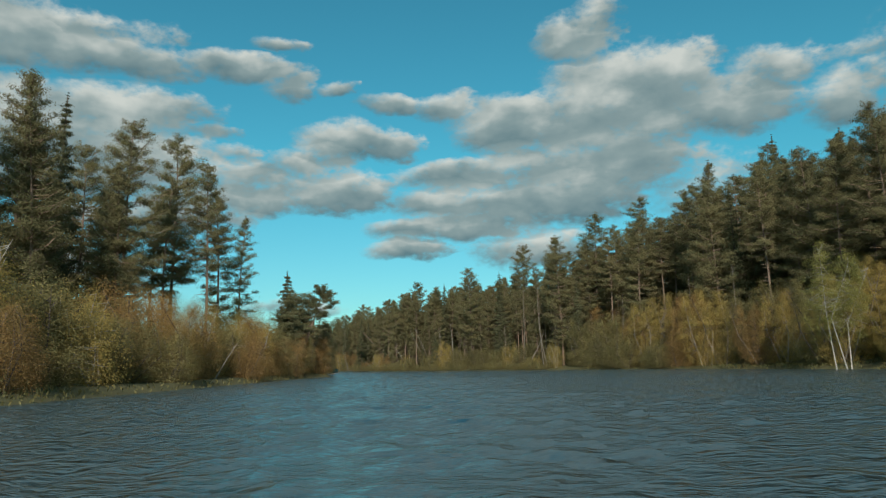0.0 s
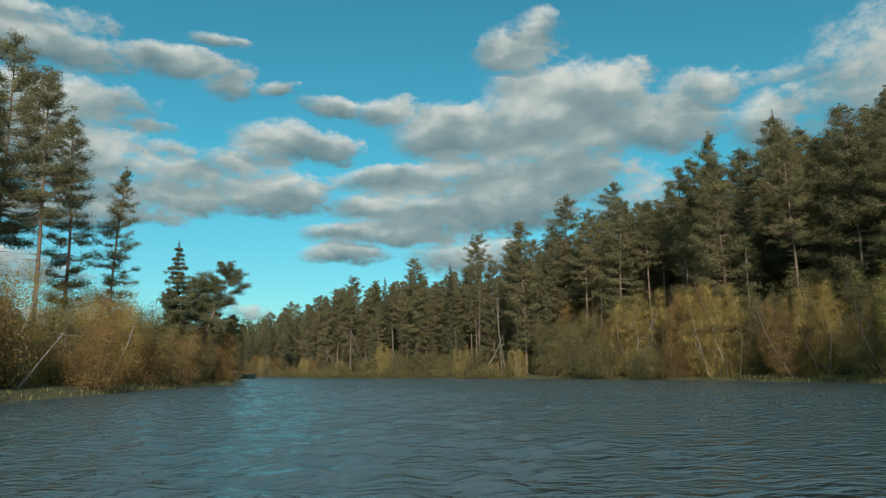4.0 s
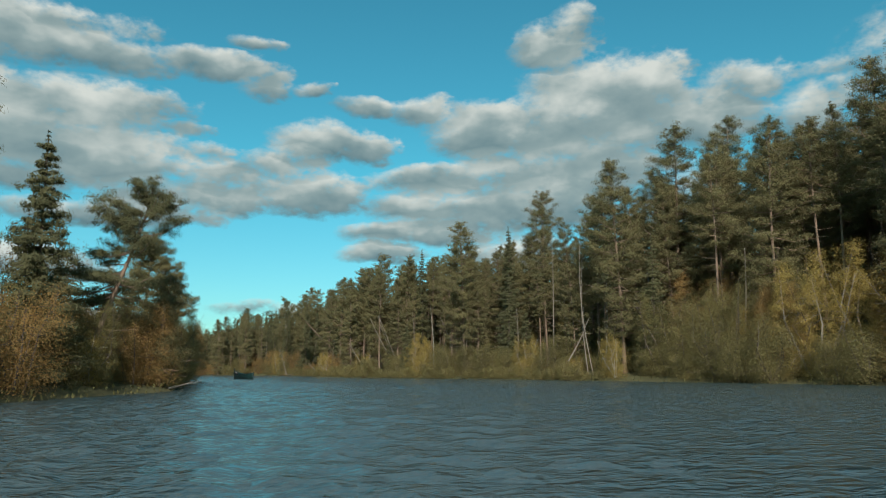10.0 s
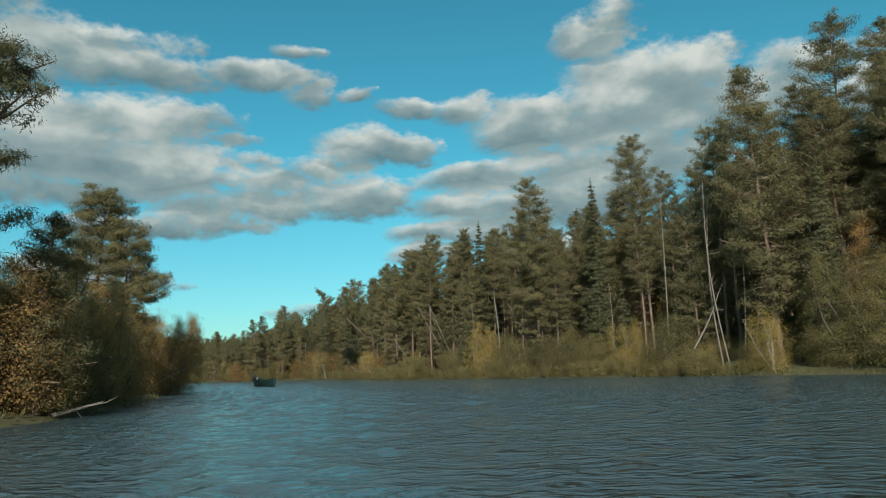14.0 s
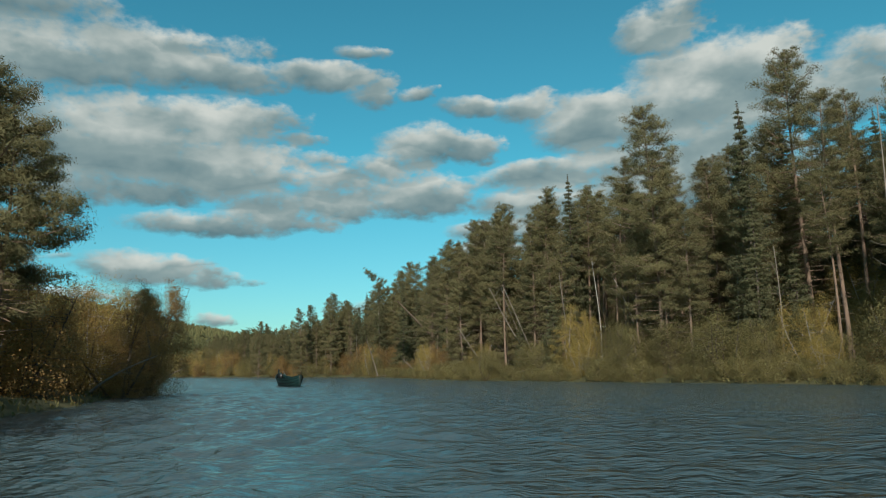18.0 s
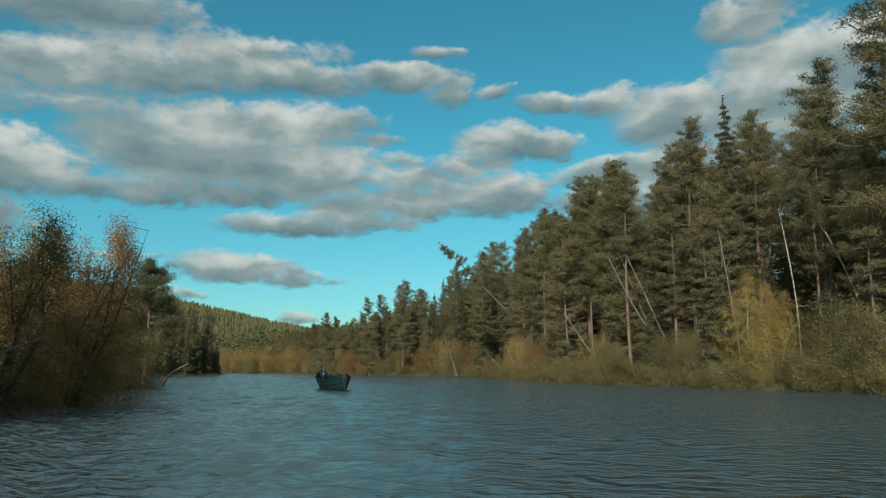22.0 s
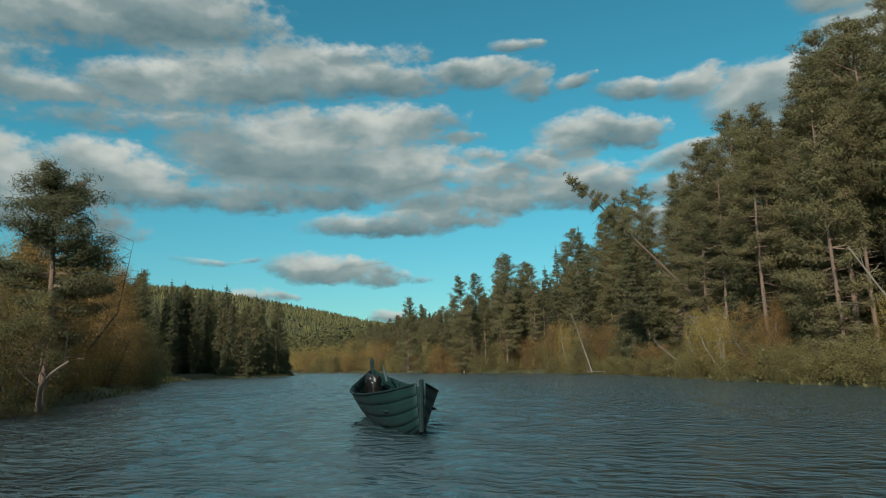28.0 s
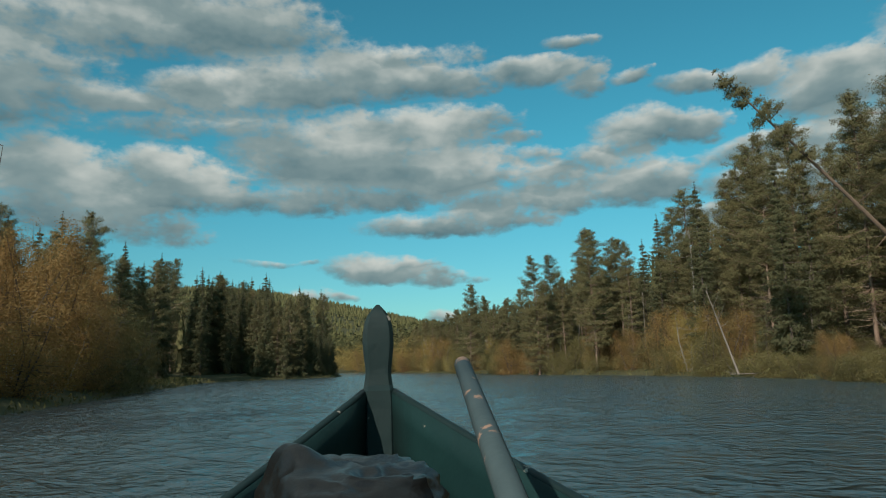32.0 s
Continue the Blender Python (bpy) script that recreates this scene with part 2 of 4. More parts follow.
BARK = material("pine_bark", (0.10, 0.078, 0.064), (0.275, 0.185, 0.13), 0.9, 1.2, 14, 0.8, 0.3, stretch=(3, 3, 0.6))
BARK_DARK = material("spruce_bark", (0.05, 0.04, 0.035), (0.14, 0.11, 0.09), 0.9, 2, 18, 0.8, 0.2, stretch=(3, 3, 0.8))
BARK_WHITE = material("birch_bark", (0.12, 0.11, 0.10), (0.46, 0.43, 0.38), 0.8, 2.5, 12, 0.4, 0.2, stretch=(1, 1, 4))
DEADWOOD = material("dead_wood", (0.12, 0.10, 0.085), (0.29, 0.25, 0.21), 0.85, 3, 30, 0.4, 0.3, stretch=(3, 3, 0.5))
NEEDLES = material("pine_needles", (0.104, 0.098, 0.048), (0.238, 0.208, 0.096), 0.75, 0.5, 3, 0, 0.35, 0.12, translucent=0.42)
NEEDLES_DARK = material("spruce_needles", (0.070, 0.074, 0.038), (0.155, 0.150, 0.072), 0.75, 0.5, 3, 0, 0.35, 0.12, translucent=0.4)
LEAF_YELLOW = material("yellow_leaves", (0.19, 0.15, 0.045), (0.43, 0.31, 0.090), 0.65, 0.6, 3, 0, 0.35, 0.10, translucent=0.35)
LEAF_ORANGE = material("rust_leaves", (0.16, 0.105, 0.040), (0.37, 0.220, 0.075), 0.65, 0.6, 3, 0, 0.35, 0.10, translucent=0.35)
LEAF_OLIVE = material("olive_leaves", (0.092, 0.084, 0.034), (0.245, 0.205, 0.078), 0.65, 0.6, 3, 0, 0.35, 0.10, translucent=0.35)
LEAF_BIRCH = material("birch_leaves", (0.14, 0.14, 0.042), (0.33, 0.30, 0.085), 0.65, 0.6, 3, 0, 0.3, 0.10, translucent=0.35)
GRASS = material("bank_grass", (0.055, 0.055, 0.02), (0.20, 0.18, 0.07), 0.7, 0.5, 5, 0, 0.2, 0.4, translucent=0.3)
SOIL = material("forest_floor", (0.030, 0.034, 0.016), (0.10, 0.092, 0.04), 0.95, 0.25, 3, 0.8, 0.0)
FARWOOD = material("far_woods", (0.040, 0.042, 0.020), (0.14, 0.125, 0.050), 0.9, 0.02, 0.3, 0.0, 0.1, 0.5)
FARMID = material("mid_woods", (0.036, 0.042, 0.018), (0.145, 0.130, 0.050), 0.9, 0.02, 0.3, 0.0, 0.1, 0.5)
FARGOLD = material("far_birches", (0.11, 0.088, 0.030), (0.29, 0.20, 0.060), 0.9, 0.05, 0.4, 0.0, 0.1, 0.5)


def make_water():
    mat = bpy.data.materials.new("river_water")
    mat.use_nodes = True
    nt = mat.node_tree
    link = nt.links.new
    bsdf = nt.nodes["Principled BSDF"]
    bsdf.inputs["Base Color"].default_value = (0.025, 0.049, 0.057, 1)
    bsdf.inputs["Roughness"].default_value = 0.16
    bsdf.inputs["IOR"].default_value = 2.5
    bsdf.inputs["Specular IOR Level"].default_value = 0.6
    coord = nt.nodes.new("ShaderNodeTexCoord")
    total = None
    for scale, detail, amount, stretch, turn in ((4.2, 2.0, 0.16, (0.8, 1.5, 1), 0.2), (11.0, 3.0, 0.05, (0.8, 1.5, 1), -0.1)):
        mapping = nt.nodes.new("ShaderNodeMapping")
        mapping.inputs["Scale"].default_value, mapping.inputs["Rotation"].default_value = stretch, (0, 0, turn)
        link(coord.outputs["Object"], mapping.inputs["Vector"])
        n = nt.nodes.new("ShaderNodeTexNoise")
        n.inputs["Scale"].default_value, n.inputs["Detail"].default_value = scale, detail
        link(mapping.outputs[0], n.inputs["Vector"])
        m = nt.nodes.new("ShaderNodeMath")
        m.operation = "MULTIPLY_ADD" if total else "MULTIPLY"
        link(n.outputs[0], m.inputs[0])
        m.inputs[1].default_value = amount
        if total:
            link(total, m.inputs[2])
        total = m.outputs[0]
    bump = nt.nodes.new("ShaderNodeBump")
    bump.inputs["Strength"].default_value, bump.inputs["Distance"].default_value = 1.0, 1.0
    link(total, bump.inputs["Height"])
    link(bump.outputs[0], bsdf.inputs["Normal"])
    return mat


WATER = make_water()

# ---- ground and river ----
RIGHT = [(36, -60), (34, 0), (31, 25), (28, 45), (24, 62), (19.5, 74), (13.5, 84), (8, 92.5), (2.2, 100.5), (-2, 106.5), (-6, 111.5), (-10, 118.5), (-13.5, 128),
         (-17, 138), (-23, 147), (-31, 156), (-42, 168), (-54, 184), (-72, 206), (-100, 232), (-150, 258), (-260, 290)]
LEFT = [(-18, -60), (-15, 0), (-12.3, 19), (-12, 40), (-12, 54), (-11.5, 61), (-10.8, 66), (-12.5, 73), (-16, 84), (-20, 93), (-24, 100), (-28, 107),
        (-33, 115), (-41, 125), (-53, 140), (-60, 149), (-61.8, 154), (-60.5, 160), (-59.5, 167), (-63, 174), (-80, 190), (-110, 205), (-160, 228), (-260, 255)]


def to_line(px, py, line):
    """Distances of points to a line of corners, with the sign of the side (positive to the line's right)."""
    best, sign = np.full(px.shape, 1e9), np.ones(px.shape)
    for (ax, ay), (bx, by) in zip(line, line[1:]):
        dx, dy = bx - ax, by - ay
        k = np.clip(((px - ax) * dx + (py - ay) * dy) / (dx * dx + dy * dy), 0, 1)
        d = np.hypot(px - ax - k * dx, py - ay - k * dy)
        s = np.sign((px - ax) * dy - (py - ay) * dx)
        near = d < best - 1e-9
        best, sign = np.where(near, d, best), np.where(near, s, sign)
    return best * np.where(sign == 0, 1, sign)


def ground_z(px, py):
    px, py = np.asarray(px, float), np.asarray(py, float)
    r, l = to_line(px, py, RIGHT), -to_line(px, py, LEFT)
    r, l = np.clip(r, -50, 4000), np.clip(l, -50, 4000)
    shore = np.maximum(r, l)  # positive on land
    rise_r = np.where(r > 0, 0.35 * (1 - np.exp(-r / 0.6)) + np.clip(r - 3, 0, 45) * 0.36 * np.clip((135 - py) / 50, 0.10, 1.0), 0)
    rise_l = np.where(l > 0, 0.4 * (1 - np.exp(-l / 0.6)) + np.clip(l - 3, 0, 30) * 0.03, 0)
    z = np.where(r > 0, rise_r, rise_l)
    z = np.where(shore > 0, z + 0.12 * np.sin(px * 0.9 + 1.3 * np.sin(py * 0.31)) * np.clip(shore / 4, 0, 1), np.maximum(shore * 0.35, -1.4))
    # the long wooded hill beyond the bend
    far = np.hypot((px + 1080) * 0.7, py - 1150)
    behind = np.hypot((px + 1570) * 0.7, py - 1620)
    hills = np.maximum(140 * np.exp(-(far / 420) ** 2), 232 * np.exp(-(behind / 600) ** 2))
    z = z + np.where(shore > 0, hills * np.clip(shore / 250, 0, 1), 0)
    return z


def mesh_from(name, verts, faces, mat, smooth=False):
    me = bpy.data.meshes.new(name)
    me.from_pydata(verts, [], faces)
    me.materials.append(mat)
    if smooth:
        me.polygons.foreach_set("use_smooth", [True] * len(me.polygons))
    me.update()
    return me


def build_ground():
    def steps(low, high, fine, far):
        mid = np.arange(low, high + fine, fine)
        out = fine * 1.09 ** np.arange(1, 90)
        out = np.cumsum(out)
        out = out[out < far]
        return np.concatenate([(low - out)[::-1], mid, high + out])

    gx, gy = steps(-80, 60, 1.6, 2600), steps(-20, 200, 1.6, 2600)
    mx, my = np.meshgrid(gx, gy)
    mz = ground_z(mx, my)
    verts = np.stack([mx, my, mz], -1).reshape(-1, 3).tolist()
    n = len(gx)
    faces = [(j * n + i, j * n + i + 1, (j + 1) * n + i + 1, (j + 1) * n + i) for j in range(len(gy) - 1) for i in range(n - 1)]
    tagged(new("ground", mesh_from("ground", verts, faces, SOIL, True)), "brown mossy forest floor sloping to the river", "ground", kind="structure")


def build_water():
    """The river's waves near the boat's way, and the calm sheet that goes on to all sides."""
    cell = 0.16
    gx, gy = np.arange(-75, 40, cell), np.arange(-4, 190, cell)
    mx, my = np.meshgrid(gx, gy)
    shore = np.maximum(to_line(mx, my, RIGHT), -to_line(mx, my, LEFT))
    z = np.zeros(mx.shape)
    for k in range(22):
        length = 0.40 * 1.05 ** k
        a = radians(70) + rng.normal() * 0.75
        z += 0.0056 * length ** 0.8 * np.sin((mx * math.cos(a) + my * math.sin(a)) * 6.283 / length + rng.uniform(0, 6.28))
    gust = 0.75 + 0.35 * np.sin(mx * 0.21 + my * 0.13) * np.sin(my * 0.09 - mx * 0.05)
    lee = np.clip(-to_line(mx, my, RIGHT) / 12.0, 0.45, 1.5)  # the wind drops under the high bank
    z *= gust * lee * np.clip(-shore / 1.5 + 0.1, 0.05, 1) * np.clip((190 - my) / 20, 0, 1)
    keep = shore < 1.2
    index = np.full(mx.shape, -1)
    index[keep] = np.arange(keep.sum())
    verts = np.stack([mx[keep], my[keep], z[keep]], -1).tolist()
    quad = keep[:-1, :-1] & keep[1:, :-1] & keep[:-1, 1:] & keep[1:, 1:]
    j, i = np.nonzero(quad)
    faces = np.stack([index[j, i], index[j, i + 1], index[j + 1, i + 1], index[j + 1, i]], -1).tolist()
    w, n = 3000, len(verts)
    verts += [(-w, -w, -0.05), (w, -w, -0.05), (w, w, -0.05), (-w, w, -0.05)]
    faces.append((n, n + 1, n + 2, n + 3))
    tagged(new("water", mesh_from("water", verts, faces, WATER, True)), "dark rippled river water reflecting the sky", "water", kind="structure")


rng = np.random.default_rng(7)
build_water()
build_ground()

# ---- how trees are made ----


def tubes(paths, sides=5):
    """One mesh of tapered tubes: each path is a list of (point, radius)."""
    verts, faces = [], []
    for path in paths:
        base = len(verts)
        for k, (p, r) in enumerate(path):
            q = path[min(k + 1, len(path) - 1)][0] - path[max(k - 1, 0)][0]
            q = q / (np.linalg.norm(q) + 1e-9)
            side = np.cross(q, (0.31, 0.95, 0.05) if abs(q[1]) < 0.9 else (1, 0, 0))
            side /= np.linalg.norm(side) + 1e-9
            up = np.cross(q, side)
            for j in range(sides):
                a = 2 * math.pi * j / sides
                verts.append(tuple(p + r * (math.cos(a) * side + math.sin(a) * up)))
        for k in range(len(path) - 1):
            for j in range(sides):
                a, b = base + k * sides + j, base + k * sides + (j + 1) % sides
                faces.append((a, b, b + sides, a + sides))
        top = base + (len(path) - 1) * sides
        faces.append(tuple(range(top, top + sides)))
    return verts, faces


def blades(centres, ways, lengths, widths):
    """Needles or leaves as slim four-cornered blades, vectorised."""
    n = len(centres)
    ways = ways / (np.linalg.norm(ways, axis=1, keepdims=True) + 1e-9)
    side = np.cross(ways, rng.normal(size=(n, 3)))
    side /= np.linalg.norm(side, axis=1, keepdims=True) + 1e-9
    mid = centres + ways * (lengths * 0.45)[:, None]
    a, b = mid + side * widths[:, None], mid - side * widths[:, None]
    tip = centres + ways * lengths[:, None]
    verts = np.stack([centres, a, tip, b], 1).reshape(-1, 3)
    faces = np.arange(4 * n).reshape(n, 4)
    return verts.tolist(), faces.tolist()


def needles(centres, ways, lengths, widths):
    """Needle sprays as slim wedges, vectorised."""
    n = len(centres)
    ways = ways / (np.linalg.norm(ways, axis=1, keepdims=True) + 1e-9)
    side = np.cross(ways, rng.normal(size=(n, 3)))
    side /= np.linalg.norm(side, axis=1, keepdims=True) + 1e-9
    a, b = centres + side * widths[:, None] * 0.55, centres - side * widths[:, None] * 0.55
    c = centres + ways * lengths[:, None] + side * widths[:, None]
    return np.stack([a, b, c], 1).reshape(-1, 3).tolist(), np.arange(3 * n).reshape(n, 3).tolist()


def leaves(centres, normals, lengths, widths):
    """Small three-cornered leaves that lie across the given normals."""
    n = len(centres)
    ways = np.cross(normals, rng.normal(size=(n, 3)))
    ways /= np.linalg.norm(ways, axis=1, keepdims=True) + 1e-9
    side = np.cross(normals, ways)
    side /= np.linalg.norm(side, axis=1, keepdims=True) + 1e-9
    a, b = centres + side * widths[:, None], centres - side * widths[:, None]
    c = centres + ways * lengths[:, None]
    return np.stack([a, b, c], 1).reshape(-1, 3).tolist(), np.arange(3 * n).reshape(n, 3).tolist()


def tufts(points, outs, count, spread, length, width, flat=0.6, make=blades, sizes=None):
    """Blades scattered round many tuft points; outs are the ways in which the tufts reach."""
    k = len(points)
    idx = np.repeat(np.arange(k), count)
    grow = np.ones(k) if sizes is None else np.array(sizes)
    jitter = np.clip(rng.normal(size=(len(idx), 3)), -1.7, 1.7) * (spread, spread, spread * flat) * grow[idx][:, None]
    length = length * np.minimum(1.0, 0.3 + 0.7 * grow[idx])
    if make is leaves:
        normals = outs[idx] * 0.4 + jitter / spread * 0.8 + rng.normal(size=(len(idx), 3)) * 0.2 + (0, 0, 0.3)
        return leaves(points[idx] + jitter, normals, length * rng.uniform(0.6, 1.3, len(idx)), width * rng.uniform(0.6, 1.3, len(idx)))
    ways = outs[idx] * 0.6 + rng.normal(size=(len(idx), 3)) * 0.75
    return make(points[idx] + jitter, ways, length * rng.uniform(0.6, 1.3, len(idx)), width * rng.uniform(0.6, 1.3, len(idx)))


def part(name, mesh, parent, label=""):
    ob = new(name, mesh)
    ob.parent = parent
    return tagged(ob, label)


def trunk_line(height, radius, bend, steps=9, lean=(0, 0)):
    a, out = rng.uniform(0, 6.28), []
    for k in range(steps + 1):
        f = k / steps
        p = np.array([lean[0] * f * height + bend * math.sin(f * 3.0 + a) * f, lean[1] * f * height + bend * math.cos(f * 2.3 + a) * f, f * height])
        out.append((p, radius * (1 - 0.86 * f) * (1.35 if k == 0 else 1)))
    return out


def along(line, f):
    k = f * (len(line) - 1)
    i = min(int(k), len(line) - 2)
    return line[i][0] + (line[i + 1][0] - line[i][0]) * (k - i), line[i][1] + (line[i + 1][1] - line[i][1]) * (k - i)


def pine(name, height, crown_from, width, boughs, blade_count, label, radius=None, bend=0.35, lean=(0, 0), wood=None, leaf=None, pad=0.235, gaps=0.18, blunt=0.58, snag=0.45, needle=(0.15, 0.019)):
    """Scots pine: bare lower stem with dead snags, a narrow open crown of small separate needle pads."""
    root = new(name)
    line = trunk_line(height, radius or height * 0.0088, bend, 12, lean)
    limbs, pts, outs, snags, sizes = [], [], [], [], []
    bare_side = rng.uniform(0, 6.28)
    whorls = max(6, boughs // 5)
    for k in range(boughs):
        g = ((k % whorls) + rng.uniform(-0.35, 0.35)) / whorls
        g = min(max(g, 0.0), 0.985)
        f = crown_from + (1 - crown_from) * g
        p, r = along(line, f)
        a = rng.uniform(0, 6.28)
        if rng.uniform() < gaps * (1 - g) * (1.4 + math.cos(a - bare_side)):
            continue
        reach = width * ((0.5 + 0.5 * min(1.0, g / 0.3)) * (1.0 - g) ** blunt + 0.05) * rng.uniform(0.55, 1.12)
        rise = -0.22 + 0.75 * g + rng.normal() * 0.14
        out = np.array([math.cos(a), math.sin(a), rise])
        side = np.array([-math.sin(a), math.cos(a), 0.0])
        mid = p + out * reach * 0.55 - np.array([0, 0, 0.05 * reach])
        end = p + out * reach + np.array([0, 0, 0.12 * reach])
        limbs.append([(p, min(r * 0.45, 0.07)), (mid, 0.022 + 0.006 * reach), (end, 0.008)])
        for _ in range(int(2 + reach * 3.4)):
            u = rng.uniform(0.32, 1.03)
            q = (p + (mid - p) * (u / 0.55) if u < 0.55 else mid + (end - mid) * ((u - 0.55) / 0.45)) + side * rng.normal() * 0.20 * reach * u
            q[2] += rng.uniform(0.0, 0.09)
            pts.append(q)
            sizes.append(rng.uniform(0.6, 1.15) * min(1.0, 0.45 + 0.4 * reach))
            outs.append(out * 0.6 + np.array([0, 0, 0.55]))
    p, r = along(line, 1.0)
    for k in range(6):
        pts.append(p + rng.normal(size=3) * (0.03, 0.03, 0.05) + np.array([0, 0, 0.1 - 0.17 * k]))
        outs.append(np.array([0, 0, 1.0]))
        sizes.append(0.3 + 0.09 * k)
    for _ in range(int(boughs * snag)):
        f = rng.uniform(min(0.15, crown_from), crown_from + 0.12)
        p, r = along(line, f)
        a = rng.uniform(0, 6.28)
        out = np.array([math.cos(a), math.sin(a), rng.uniform(-0.35, 0.15)])
        snags.append([(p, 0.02), (p + out * rng.uniform(0.4, 1.5), 0.005)])
    part("trunk", mesh_from("trunk", *tubes([line], 8), wood or BARK, True), root, "reddish scaly pine trunk")
    part("branchwork", mesh_from("branchwork", *tubes(limbs + snags, 3), wood or BARK), root)["kind"] = "stuff"
    part("crown", mesh_from("crown", *tufts(np.array(pts), np.array(outs), blade_count, pad, *needle, 0.5, leaves, sizes), leaf or NEEDLES), root, "dark green tufted needles")
    return tagged(root, label, "pine")


def spruce(name, height, width, whorls, blade_count, label, bare=0.04):
    """Spruce: whorls of drooping boughs on a straight stem, narrow and pointed."""
    root = new(name)
    line = trunk_line(height, height * 0.0095, 0.08)
    limbs, pts, outs, sizes = [], [], [], []
    for k in range(whorls):
        f = bare + (0.985 - bare) * k / whorls
        p, _ = along(line, f)
        for j in range(rng.integers(4, 7)):
            a = rng.uniform(0, 6.28)
            reach = width * (1 - f) ** 0.85 * rng.uniform(0.5, 1.12) + 0.10
            out = np.array([math.cos(a), math.sin(a), -0.42 * (1 - f) + 0.16 + rng.normal() * 0.06])
            end = p + out * reach + np.array([0, 0, 0.06 * reach])
            limbs.append([(p, 0.022), (end, 0.006)])
            for _ in range(int(2 + reach * 4.5)):
                u = rng.uniform(0.15, 1.0)
                pts.append(p + (end - p) * u + rng.normal(size=3) * (0.10, 0.10, 0.03) * (0.4 + 0.6 * reach) - np.array([0, 0, 0.10 * u]))
                outs.append(out * 0.8 + np.array([0, 0, -0.15]))
                sizes.append(min(1.0, 0.35 + 0.6 * reach))
    p, _ = along(line, 1.0)
    for k in range(5):
        pts.append(p + np.array([0, 0, 0.12 - 0.16 * k]))
        outs.append(np.array([0, 0, 1.0]))
        sizes.append(0.2 + 0.06 * k)
    part("trunk", mesh_from("trunk", *tubes([line], 6), BARK_DARK, True), root, "thin dark grey trunk")
    part("branchwork", mesh_from("branchwork", *tubes(limbs, 3), BARK_DARK), root)["kind"] = "stuff"
    part("crown", mesh_from("crown", *tufts(np.array(pts), np.array(outs), blade_count, 0.13, 0.18, 0.023, 0.55, leaves, sizes), NEEDLES_DARK), root, "blackish green drooping needles")
    return tagged(root, label, "spruce")


def leafy(name, height, width, stems, leaf_count, leaf, wood, label, category, size=0.1, base=0.06, spread=0.42, per=40, twig=0.25, thick=1.0):
    """Birch, willow or alder: several stems and leaf clumps with gaps between them."""
    root = new(name)
    paths, pts, outs = [], [], []
    clumps = max(6, leaf_count // per)
    for _ in range(stems):
        a, r = rng.uniform(0, 6.28), rng.uniform(0, 0.25) * width
        foot = np.array([math.cos(a) * r * 0.5, math.sin(a) * r * 0.5, -0.15])
        reach = width * rng.uniform(0.1, 0.55)
        tip = np.array([math.cos(a) * reach, math.sin(a) * reach, height * rng.uniform(0.72, 1.0)])
        mid = foot + (tip - foot) * 0.5 + rng.normal(size=3) * 0.08 * height * np.array([1, 1, 0.3])
        rad = (0.010 * height + 0.008) * thick
        paths.append([(foot, rad), (mid, rad * 0.6), (tip, 0.006)])
        for _ in range(clumps // stems + 1):
            u = rng.uniform(base, 1.0)
            p = foot + (mid - foot) * (u / 0.5) if u < 0.5 else mid + (tip - mid) * ((u - 0.5) / 0.5)
            b = rng.uniform(0, 6.28)
            w = width * 0.5 * math.sin(math.pi * min(1, 0.15 + 0.8 * u)) * rng.uniform(0.1, 1.0)
            q = p + np.array([math.cos(b) * w, math.sin(b) * w, rng.normal() * 0.06 * height])
            q[2] = min(max(q[2], 0.08), height * 1.02)
            limit = width * 0.5 * (0.55 + 0.45 * math.sin(math.pi * min(1, 0.12 + 0.8 * u)))
            away = math.hypot(q[0], q[1])
            if away > limit:
                q[:2] *= limit / away * rng.uniform(0.85, 1.0)
            if rng.uniform() < twig:
                paths.append([(p, 0.012), (q, 0.004)])
            pts.append(q)
            outs.append(np.array([math.cos(b), math.sin(b), 0.2]))
    part("branchwork", mesh_from("branchwork", *tubes(paths, 4), wood), root)["kind"] = "stuff"
    k = per
    part("crown", mesh_from("crown", *tufts(np.array(pts), np.array(outs), k, spread * width * 0.19, size * 0.85, size * 0.36, 0.8, leaves), leaf), root)
    return tagged(root, label, category)


class Kind:
    """A made tree that is set at its first place, and copied for every further one."""

    def __init__(self, thing, group):
        self.thing, self.used = tagged(thing, group=group), False

    def put(self, x, y, turn=None, size=1.0, sink=0.1, tilt=(0, 0), z=None):
        turn = rng.uniform(0, 360) if turn is None else turn
        z = float(ground_z(x, y)) - sink if z is None else z
        m = pose(x, y, z, tilt[0], tilt[1], turn) @ Matrix.Scale(size, 4)
        if tilt != (0, 0):
            m = Matrix.Translation((x, y, z)) @ Euler((radians(tilt[0]), radians(tilt[1]), 0)).to_matrix().to_4x4() @ Euler((0, 0, radians(turn))).to_matrix().to_4x4() @ Matrix.Scale(size, 4)
        if self.used:
            return copy_thing(self.thing, m @ Matrix.Scale(1 / self.used, 4))
        self.used = size
        self.thing.matrix_basis = m
        return self.thing


def bank_points(line, s, off):
    """As bank_point, for arrays."""
    corners = np.array(line, float)
    d = np.hypot(*np.diff(corners, axis=0).T)
    start = np.concatenate([[0], np.cumsum(d)])
    k = np.clip(np.searchsorted(start, s, side="right") - 1, 0, len(d) - 1)
    way = (corners[k + 1] - corners[k]) / d[k][:, None]
    p = corners[k] + way * (s - start[k])[:, None]
    return p[:, 0] + way[:, 1] * off, p[:, 1] - way[:, 0] * off


